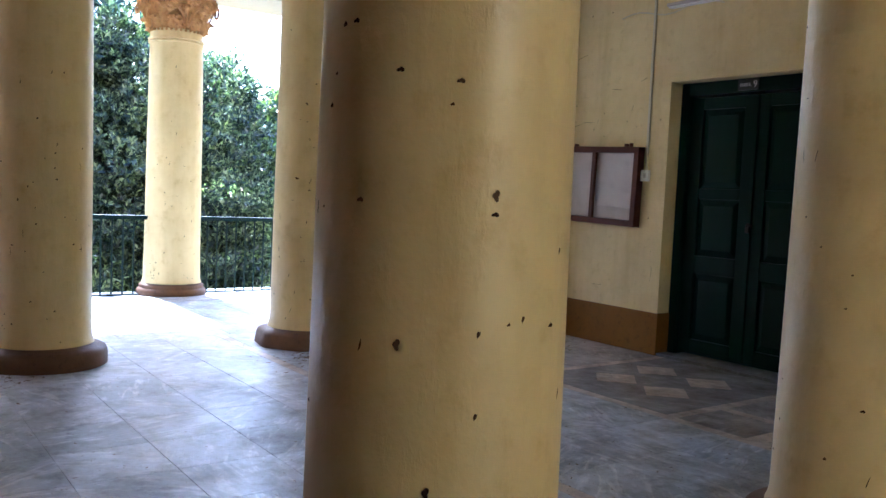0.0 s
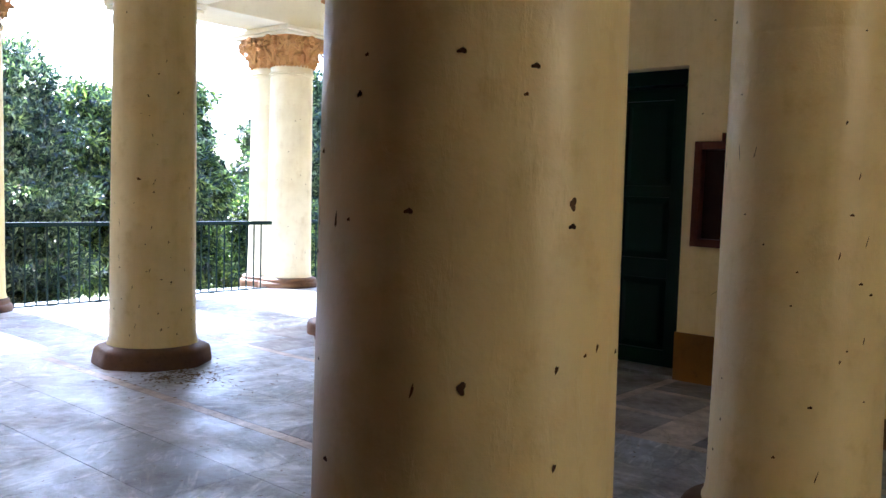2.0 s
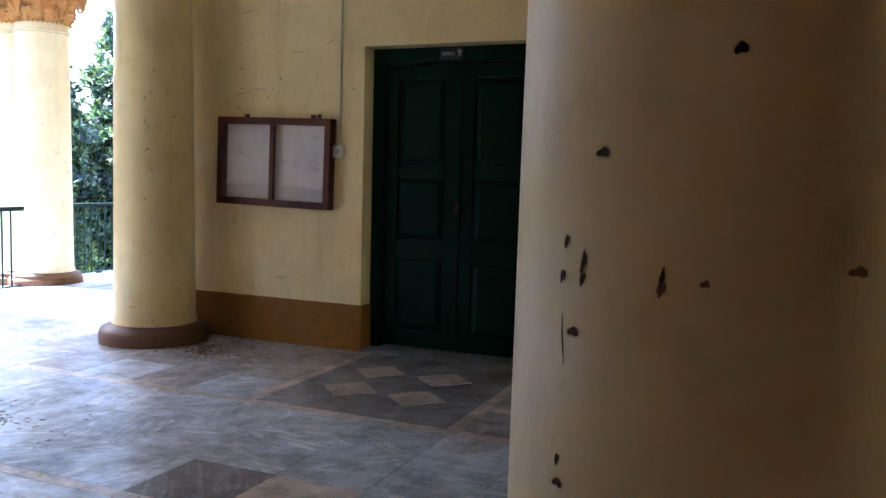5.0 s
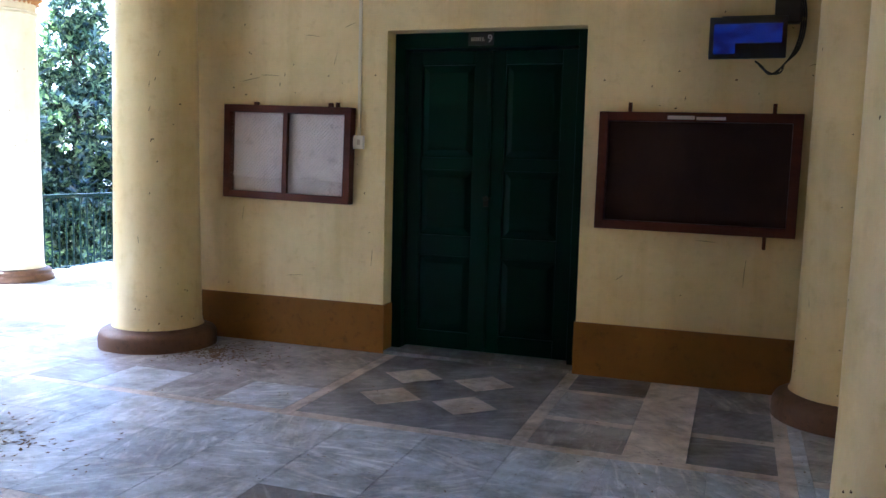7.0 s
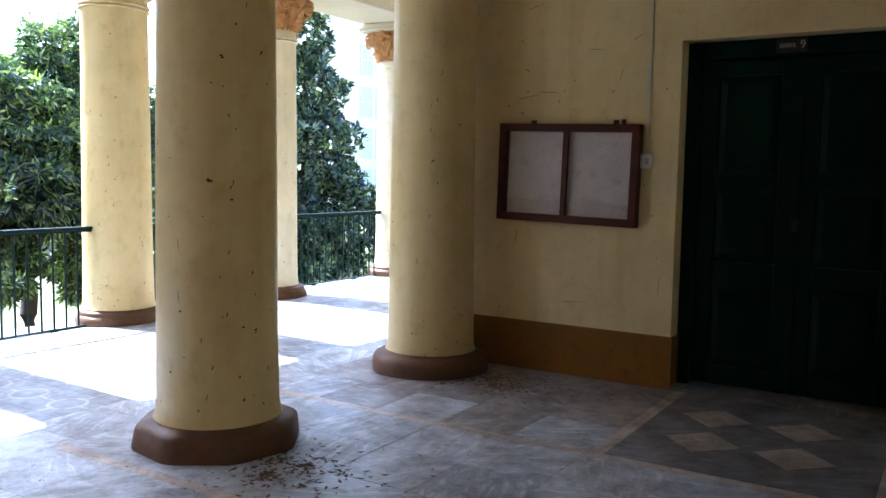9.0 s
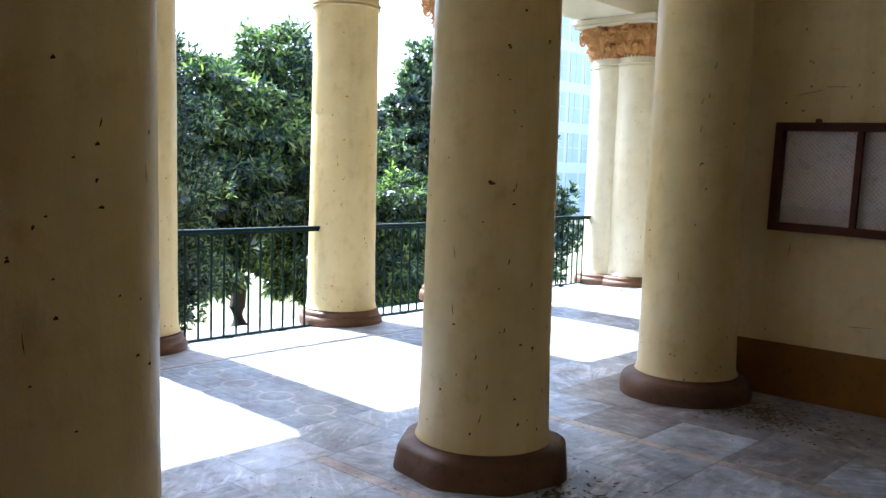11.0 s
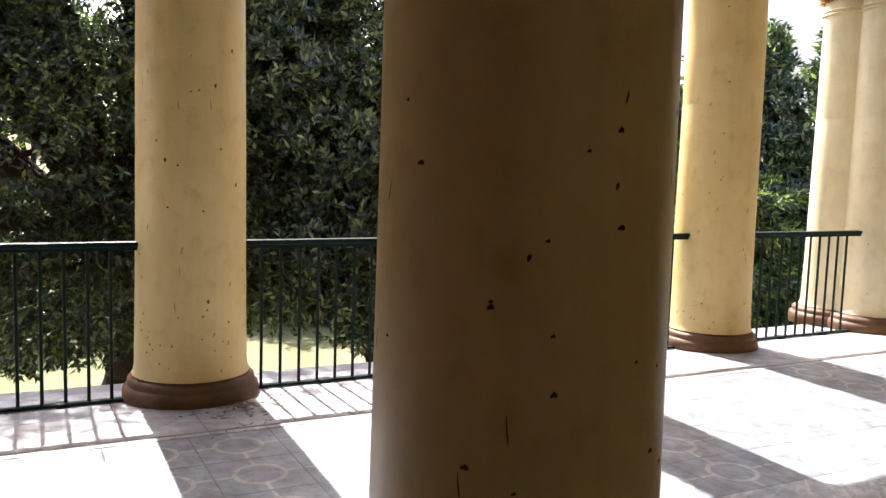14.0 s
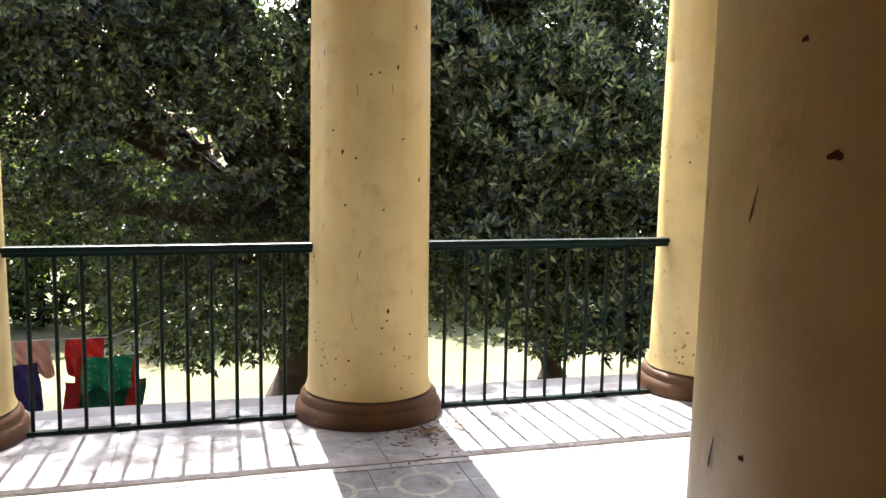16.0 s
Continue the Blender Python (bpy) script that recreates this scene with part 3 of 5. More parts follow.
column(X_IN2, ROWS_Y[0], "round cream plaster column standing against the wall", 3, (), 12, S)
column(-1.711, -4.678, LBL_IN, 4, ((1, 1.51, 0), (3, 1.57, 2), (-20, 1.74, 0), (-11, 1.47, 6), (3, 1.33, 1), (-42, 1.19, 6), (34, 1.43, 9), (25, 0.88, 1), (37, 0.85, 9), (-20, 1.02, 0), (13, 1.07, 6), (-35, 0.95, 9), (-49, 0.87, 1), (-51, 0.83, 9), (-32, 0.83, 6), (-21, 1.13, 6), (-11, 0.69, 6), (28, 1.05, 6), (-71, 1.44, 1), (-79, 1.56, 6), (-100, 1.07, 3), (-88, 1.09, 6), (-42, 1.18, 0)), 16, S + 0.7)
column(-1.722, -2.551, LBL_IN, 5, ((-50, 1.42, 8), (-39, 2.04, 1), (-25, 2.20, 0), (3, 2.08, 1), (-33, 1.75, 6), (11, 1.92, 7), (-26, 1.68, 6), (-127, 1.29, 7), (-56, 1.24, 6), (-33, 1.06, 2), (-35, 0.74, 2), (-20, 0.67, 1), (-7, 0.65, 1), (-58, 0.61, 2), (-48, 0.47, 2), (-20, 0.29, 1), (-53, 0.32, 3), (-11, 0.95, 2), (9, 0.43, 2), (-38, 2.03, 0), (-32, 1.74, 6), (2, 2.07, 0), (-90, 1.53, 6), (-7, 0.64, 2), (-20, 0.29, 2), (-58, 0.61, 2), (-10, 0.95, 6), (-39, 0.73, 6), (-124, 0.24, 2)), 30, S + 0.5, eight=True)
column(-1.725, -0.405, "round cream plaster column standing at the end of the wall", 6, ((-53, 2.00, 2), (-20, 1.83, 1), (-103, 2.53, 6), (-59, 1.56, 2), (-30, 1.68, 6), (-64, 0.16, 2), (-16, 0.45, 6), (-12, 0.44, 7), (21, 1.62, 6)), 18, S + 0.5)
column(X_OUT, -6.85, LBL_OUT, 7, (), 46, -0.6, True, 20)
column(-5.441, -4.697, LBL_OUT, 8, ((35, 2.05, 4), (-58, 1.91, 2), (-11, 1.80, 0), (-3, 1.81, 0), (14, 1.84, 4), (-23, 1.72, 9), (9, 1.73, 9), (20, 1.48, 0), (-47, 1.52, 0), (-37, 1.41, 4), (-24, 1.38, 0), (41, 1.27, 4), (-59, 1.02, 3), (-20, 0.89, 3), (-22, 0.77, 9), (6, 0.59, 4), (5, 0.54, 0), (12, 0.39, 2), (29, 0.33, 2), (-42, 0.33, 7), (-59, 0.28, 0), (55, 0.75, 2), (-69, 0.72, 2), (-34, 1.14, 0), (1, 1.12, 0)), 20, -0.6, True, 24)
column(-5.436, -2.543, LBL_OUT, 9, ((-26, 2.05, 6), (-3, 1.75, 6), (29, 1.83, 6), (10, 1.02, 6)), 46, -0.6, True, 20)
column(-5.435, -0.394, LBL_OUT, 10, ((4, 1.12, 3), (-61, 1.97, 2), (-40, 1.74, 0), (-55, 1.26, 0), (-40, 1.37, 0), (-70, 0.23, 2), (0, 0.81, 2), (6, 0.73, 2), (-44, 0.16, 7), (-44, 2.73, 0)), 34, -0.6, True, 20)
OUT_Y = (-6.85, -4.697, -2.543, -0.394)


def twin_column(x, y, seed, label):
    """Two engaged shafts on one base under joined capitals."""
    e = tagged(empty("twin_column", x, y, -FALL - EDGE), label, "column", group="twin columns")
    for dx in (0.0, -0.43):
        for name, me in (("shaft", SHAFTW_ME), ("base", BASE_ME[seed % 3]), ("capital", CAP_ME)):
            o = new(name, me)
            o.parent = e
            o.location = (dx, 0, FALL + EDGE + 0.13 if name == "capital" else 0)
            o.rotation_euler = (0, 0, 0 if name == "capital" else seed * 1.1 + dx)
            if name == "capital":
                o["label"] = "carved terracotta leaf capital"
    part("abacus", box(boxed(-0.855, -0.425, 3.40, 0.425, 0.425, 3.445, bevel=0.012), -0.875, -0.445, 3.446, 0.445, 0.445, SOFFIT - 0.133, 0.014), M_WHITE, e).location = (0, 0, FALL + EDGE + 0.13)
    rnd = random.Random(seed)
    for _ in range(14):
        a, z, kd = rnd.uniform(-1.8, 0.4), rnd.uniform(0.3, 2.6), rnd.choice((0, 2, 6, 7))
        o = new("paint_chip", CHIP_LIB[kd])
        o.parent = e
        o.matrix_basis = Matrix.Translation((0, 0, z)) @ Matrix.Rotation(a, 4, "Z") @ Matrix.Translation((shaft_radius(z) * 1.004 - 1.0, 0, 0))


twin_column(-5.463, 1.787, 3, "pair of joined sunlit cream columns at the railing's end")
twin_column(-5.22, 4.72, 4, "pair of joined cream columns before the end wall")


# ---- railing ----
def railing(x, y0, y1, label, foot_at=()):
    """Iron railing: handrail, flat bottom bar, round balusters, small feet."""
    e = tagged(empty("railing", x, (y0 + y1) / 2, -FALL - EDGE + 0.001), label, "railing", group="iron railings of the veranda")
    h = (y1 - y0) / 2
    bm = boxed(-0.032, -h, 0.931, 0.032, h, 0.963, bevel=0.008)
    box(bm, -0.020, -h, 0.912, 0.020, h, 0.932)
    part("handrail", bm, M_RAIL, e, "dark green painted handrail")
    part("bottom_bar", boxed(-0.02, -h, 0.006, 0.02, h, 0.022), M_RAIL, e)
    n = max(3, round((y1 - y0 - 0.3) / 0.125) + 1)
    bal = mesh_of(tube(bmesh.new(), [(0, 0, 0.014), (0, 0, 0.918)], 0.0105, 8), "baluster", M_RAIL, True)
    for i in range(n):
        o = new("baluster", bal)
        o.parent = e
        o.location = (0, -h + 0.13 + i * (y1 - y0 - 0.3) / (n - 1), 0)
    foot = mesh_of(boxed(-0.03, -0.035, -0.006, 0.03, 0.035, 0.026, bevel=0.004), "foot", M_RAIL)
    for f in (0.36, 0.72):
        o = new("foot", foot)
        o.parent = e
        o.location = (0, -h + f * (y1 - y0), 0)
    return e


RX = -5.41
ys = OUT_Y
RL = "dark green painted iron railing with thin bars between columns"
for a, b in zip(ys, ys[1:]):
    railing(RX, a + 0.3, b - 0.3, RL)
railing(RX, ys[-1] + 0.3, 1.42, "dark green iron railing ending free before the twin columns")
railing(-5.75, 2.05, 4.45, "dark green iron railing between the pairs of columns")


# ---- door ----
def leaf_door(e, x0, x1, y, flip):
    """One leaf: three raised and fielded panels in a stile and rail frame."""
    z0, z1 = 0.04, 2.27
    st, rails = 0.115, (0.04, 0.17, 0.75, 0.905, 1.40, 1.49, 2.17, 2.27)
    d = tagged(part("door_leaf", boxed(x0 + 0.004, y + 0.022, z0, x1 - 0.004, y + 0.03, z1), M_DOOR, e), "dark green panelled door leaf")
    for a, b in ((x0 + 0.004, x0 + st), (x1 - st, x1 - 0.004)):
        part("stile", boxed(a, y, z0, b, y + 0.045, z1, bevel=0.004), M_DOOR, d)
    for i in range(0, 8, 2):
        part("rail", boxed(x0 + st + 0.001, y + 0.001, rails[i], x1 - st - 0.001, y + 0.044, rails[i + 1], bevel=0.004), M_DOOR, d)
    for i in range(1, 7, 2):
        bm = bmesh.new()
        a0, a1, c0, c1 = x0 + st + 0.012, x1 - st - 0.012, rails[i] + 0.012, rails[i + 1] - 0.012
        o = [bm.verts.new(p) for p in ((a0, y + 0.021, c0), (a1, y + 0.021, c0), (a1, y + 0.021, c1), (a0, y + 0.021, c1))]
        k = 0.045
        q = [bm.verts.new(p) for p in ((a0 + k, y + 0.006, c0 + k), (a1 - k, y + 0.006, c0 + k), (a1 - k, y + 0.006, c1 - k), (a0 + k, y + 0.006, c1 - k))]
        for j in range(4):
            bm.faces.new((o[j], o[(j + 1) % 4], q[(j + 1) % 4], q[j]))
        bm.faces.new(q)
        part("panel", bm, M_DOOR, d)


door = tagged(empty("door_1", DOOR_W / 2, 0.2, 0.0), "closed dark green double door with raised panels", "door", kind="structure")
door.location = (0, 0, 0)
DY = 0.20
bm = bmesh.new()
box(bm, 0.0, DY - 0.05, 0.0, 0.085, DY + 0.12, DOOR_H, 0.006)
box(bm, DOOR_W - 0.085, DY - 0.05, 0.0, DOOR_W, DY + 0.12, DOOR_H, 0.006)
box(bm, 0.084, DY - 0.05, 2.285, DOOR_W - 0.084, DY + 0.12, DOOR_H, 0.006)
part("door_frame", bm, M_DOOR, door)
leaf_door(door, 0.088, 0.730, DY, 1)
leaf_door(door, 0.734, DOOR_W - 0.088, DY, -1)
part("meeting_bead", boxed(0.715, DY - 0.014, 0.05, 0.75, DY - 0.001, 2.26, bevel=0.004), M_DOOR, door)
part("threshold", boxed(0.0, 0.0, -0.005, DOOR_W, 0.4, 0.022, bevel=0.004), M_DARK, door, "worn dark stone threshold")
lock = tagged(empty("padlock", 0.735, DY - 0.03, 1.165), "small dull brass padlock hanging on the door's hasp", "padlock")
part("body", boxed(-0.019, -0.012, -0.028, 0.019, 0.012, 0.02, bevel=0.005), M_BRASS, lock)
part("shackle", tube(bmesh.new(), [(0.016 * math.cos(a), 0, 0.02 + 0.028 * math.sin(a)) for a in np.linspace(0, math.pi, 9)], 0.004, 6), M_BRASS, lock, smooth=True)
part("hasp", boxed(-0.03, 0.013, 0.018, 0.03, 0.018, 0.042, bevel=0.002), M_BRASS, lock)


def words(name, text, size, x, y, z, material, parent):
    cu = bpy.data.curves.new(name, "FONT")
    cu.body, cu.size, cu.extrude, cu.align_x, cu.align_y = text, size, 0.0006, "CENTER", "CENTER"
    o = new(name, cu)
    dg = bpy.context.evaluated_depsgraph_get()
    me = bpy.data.meshes.new_from_object(o.evaluated_get(dg))
    bpy.data.objects.remove(o)
    me.materials.clear()
    me.materials.append(material)
    t = new(name, me)
    t.parent = parent
    t.matrix_basis = pose(x, y, z, 90, 0, 0)
    return t


sign = tagged(empty("room_sign", 0.67, DY - 0.055, 2.345), "small dark plate with a white room number above the door", "sign")
part("plate", boxed(-0.095, -0.006, -0.045, 0.095, 0.004, 0.045, bevel=0.003), M_BLACK, sign)
for k, (bx, bw) in enumerate(((-0.074, 0.012), (-0.058, 0.012), (-0.042, 0.012), (-0.026, 0.014), (-0.008, 0.010), (0.008, 0.012), (0.024, 0.006))):
    part("lettering", boxed(bx, -0.0072, -0.014 if k < 6 else -0.014, bx + bw, -0.0062, 0.013 if k < 6 else -0.006), M_METAL, sign)
words("lettering", "9", 0.075, 0.068, -0.0075, 0.0, M_STRIP, sign)


# small flakes and nail holes in the wall paint
wall_ob = bpy.data.objects["wall_north"]
rnd = random.Random(21)
for _ in range(60):
    wx, wz = rnd.choice((rnd.uniform(-1.4, -0.05), rnd.uniform(1.55, 3.2))), min(3.1, max(0.45, rnd.gauss(1.9, 0.6)))
    o = new("paint_chip", CHIP_LIB[rnd.choice((0, 1, 6, 6, 6, 7, 2))])
    o.parent = wall_ob
    o.matrix_basis = Matrix.Translation((wx, 0.9996, wz)) @ Matrix.Rotation(-math.pi / 2, 4, "Z")


# hairline cracks in the plaster, some lengthwise, some upright
for wx, wz, lean, size in ((-1.15, 2.06, 82, 3.2), (-0.98, 2.09, 95, 2.6), (-1.1, 2.72, 78, 2.4), (-0.42, 2.2, 20, 1.6), (-0.3, 2.45, 70, 1.5), (-0.1, 0.72, 8, 2.2), (-1.22, 1.02, 12, 1.8),
                           (2.9, 2.12, 80, 1.6), (2.55, 0.78, 5, 3.0), (1.75, 0.7, 60, 1.2), (2.3, 0.98, 96, 2.0), (-0.75, 0.55, 88, 2.4), (-0.62, 2.38, 100, 2.2)):
    o = new("plaster_crack", CHIP_LIB[9])
    o.parent = wall_ob
    o.matrix_basis = Matrix.Translation((wx, 0.9992, wz)) @ Matrix.Rotation(radians(lean), 4, "Y") @ Matrix.Diagonal((1, 1, size, 1)) @ Matrix.Rotation(-math.pi / 2, 4, "Z")


# ---- boards ----
def frame_bars(e, w, h, fw, d, name="frame"):
    bm = bmesh.new()
    box(bm, -w / 2, -d, -h / 2, -w / 2 + fw, 0, h / 2, 0.004)
    box(bm, w / 2 - fw, -d, -h / 2, w / 2, 0, h / 2, 0.004)
    box(bm, -w / 2 + fw - 0.002, -d + 0.002, -h / 2, w / 2 - fw + 0.002, 0, -h / 2 + fw, 0.004)
    box(bm, -w / 2 + fw - 0.002, -d + 0.002, h / 2 - fw, w / 2 - fw + 0.002, 0, h / 2, 0.004)
    part(name, bm, M_WOOD, e)


board = tagged(empty("notice_board", -0.797, -0.004, 1.492), "red-brown wooden notice case with wire mesh doors and stained backing", "notice board")
board.rotation_euler = (0, radians(1.3), 0)
BW, BH = 1.09, 0.72
frame_bars(board, BW, BH, 0.055, 0.085)
part("backing", boxed(-BW / 2 + 0.05, -0.02, -BH / 2 + 0.05, BW / 2 - 0.05, -0.005, BH / 2 - 0.05), M_BACK, board, "grey soft backing")
for sx in (-1, 1):
    bm = bmesh.new()
    xs = [sx * (0.03 + (BW / 2 - 0.09) * k / 12) for k in range(13)]
    zs = [BH / 2 - 0.06, 0.05, -0.1, -BH / 2 + 0.19, -BH / 2 + 0.165]
    ds = [0.0225, 0.024, 0.026, 0.030, 0.042]
    g = [[bm.verts.new((x, -d - 0.003 * math.sin(7 * x + 3 * k), z + 0.006 * math.sin(9 * x) * (k > 2))) for k, (z, d) in enumerate(zip(zs, ds))] for x in xs]
    for i in range(12):
        for k in range(4):
            bm.faces.new((g[i][k], g[i + 1][k], g[i + 1][k + 1], g[i][k + 1]))
    part("paper_sheet", bm, M_PAPER, board, "stained pale sheet curling at its lower edge", True)
part("mullion", boxed(-0.026, -0.082, -BH / 2 + 0.053, 0.012, -0.045, BH / 2 - 0.053, bevel=0.003), M_WOOD, board)
for sx in (-1, 1):
    bm = bmesh.new()
    x0, x1 = sorted((sx * 0.031, sx * (BW / 2 - 0.056)))
    z0, z1 = -BH / 2 + 0.056, BH / 2 - 0.056
    step = 0.03
    for dirn in (1, -1):
        c = -(z1 - z0)
        while c < (x1 - x0):
            # a slanting wire from the lower edge to the upper, clipped to the opening
            pa, pb = max(0, c), min(x1 - x0, c + (z1 - z0))
            za, zb = pa - c, pb - c
            xa, xb = (x0 + pa, x0 + pb) if dirn == 1 else (x1 - pa, x1 - pb)
            if pb > pa + 0.004:
                tube(bm, [(xa, -0.055, z0 + za), (xb, -0.055, z0 + zb)], 0.0009, 3)
            c += step
    part("wire_mesh", bm, M_WIRE, board, "fine diamond wire mesh")
part("clip", boxed(0.34, -0.05, BH / 2, 0.37, -0.02, BH / 2 + 0.03), M_WOOD, board)
part("clip", boxed(0.40, -0.05, BH / 2, 0.42, -0.02, BH / 2 + 0.035), M_WOOD, board)
part("clip", boxed(-0.30, -0.05, BH / 2, -0.27, -0.02, BH / 2 + 0.025), M_WOOD, board)

board2 = tagged(empty("notice_board", 2.21, -0.004, 1.424), "large empty red-brown wooden notice board with dark backing", "notice board")
board2.rotation_euler = (0, radians(0.5), 0)
W2, H2 = 1.262, 0.778
frame_bars(board2, W2, H2, 0.06, 0.09)
part("backing", boxed(-W2 / 2 + 0.055, -0.022, -H2 / 2 + 0.055, W2 / 2 - 0.055, -0.005, H2 / 2 - 0.055), M_CORK, board2, "dark brown cork backing")
part("mullion", boxed(-0.014, -0.03, -H2 / 2 + 0.056, 0.014, -0.022, H2 / 2 - 0.056), M_CORK, board2)
part("paper_strip", boxed(-0.19, -0.093, H2 / 2 - 0.045, -0.02, -0.0905, H2 / 2 - 0.022), M_STRIP, board2, "narrow white paper strip")
part("paper_strip", boxed(-0.01, -0.093, H2 / 2 - 0.047, 0.17, -0.0905, H2 / 2 - 0.028), M_STRIP, board2, "narrow white paper strip")
for px in (-0.44, 0.46):
    part("hanger", boxed(px - 0.012, -0.03, H2 / 2 - 0.01, px + 0.012, -0.006, H2 / 2 + 0.065, bevel=0.003), M_WOOD, board2)
part("hanger", boxed(0.44, -0.03, -H2 / 2 - 0.085, 0.462, -0.006, -H2 / 2 + 0.01, bevel=0.003), M_WOOD, board2)

# ---- switch, conduit, monitor ----
sw = tagged(empty("switch_box", -0.226, -0.001, 1.587), "small white switch box on the wall beside the door", "switch")
part("box", boxed(-0.055, -0.035, -0.050, 0.055, 0.0, 0.050, bevel=0.006), M_SWITCH, sw)
part("rocker", boxed(-0.03, -0.040, -0.03, 0.0, -0.034, 0.03, bevel=0.002), M_SWITCH, sw)
part("socket", boxed(0.008, -0.039, -0.02, 0.034, -0.034, 0.02, bevel=0.002), M_STRIP, sw)
conduit = tagged(part("conduit", boxed(-0.226, -0.016, 1.638, -0.202, -0.001, CEIL - 0.002, bevel=0.003), M_PVC), "narrow cream wiring conduit running up the wall", "conduit")
tagged(part("cable", tube(bmesh.new(), [(-0.6 + 0.1 * i, -0.012, 3.02 + 0.03 * math.sin(i * 0.9)) for i in range(12)], 0.006, 6), M_PVC, smooth=True), "pale cable sagging along the wall", "cable")
tube_light = tagged(empty("tube_light", 0.57, -0.05, 3.045), "white tube lamp fitting above the door, unlit", "lamp")
part("batten", boxed(-0.6, -0.015, -0.018, 0.6, 0.045, 0.018, bevel=0.004), M_SWITCH, tube_light)
part("tube", tube(bmesh.new(), [(-0.58, -0.045, 0), (0.58, -0.045, 0)], 0.014, 10), M_STRIP, tube_light, smooth=True)

mon = tagged(empty("monitor", 2.483, -0.2, 2.262), "small black monitor with a blue picture on a wall bracket", "monitor")
part("housing", boxed(-0.225, -0.015, -0.125, 0.225, 0.03, 0.125, bevel=0.006), M_BLACK, mon)
part("screen", boxed(-0.197, -0.018, -0.098, 0.197, -0.0155, 0.082), M_SCREEN, mon, "lit blue screen")
bm = boxed(-0.03, 0.031, -0.05, 0.03, 0.199, 0.0)
box(bm, -0.16, 0.16, -0.02, 0.22, 0.199, 0.16)
part("bracket", bm, M_BLACK, mon)
part("picture_shade", boxed(-0.07, -0.0195, -0.098, 0.197, -0.0182, -0.035), M_BLACK, mon, "dark lower corner of the picture")
part("power_box", boxed(0.15, 0.05, 0.09, 0.30, 0.12, 0.25, bevel=0.01), M_BLACK, mon, "black power adapter behind the monitor")
for k in range(3):
    r = 0.012 * k
    pts = [(0.27 - r, 0.09, 0.34), (0.315 - r, 0.085, 0.26), (0.335 - r, 0.08, 0.14), (0.325 - r, 0.08, 0.0), (0.29 - r, 0.075, -0.10), (0.21, 0.07, -0.15 - r), (0.22 - 3 * r, 0.07, -0.205 - r),
           (0.16 - 2 * r, 0.07, -0.222 + r), (0.10, 0.07, -0.19 + r), (0.05 - r, 0.06, -0.12)]
    fine = []
    for a, c in zip(pts, pts[1:]):
        fine += [tuple(Vector(a).lerp(Vector(c), u)) for u in (0.0, 0.33, 0.67)]
    for _ in range(3):
        fine = [fine[0]] + [tuple((Vector(p) + Vector(q) * 2 + Vector(w)) / 4) for p, q, w in zip(fine, fine[1:], fine[2:])] + [fine[-1]]
    part("cable", tube(bmesh.new(), fine, 0.006, 6), M_BLACK, mon, smooth=True)



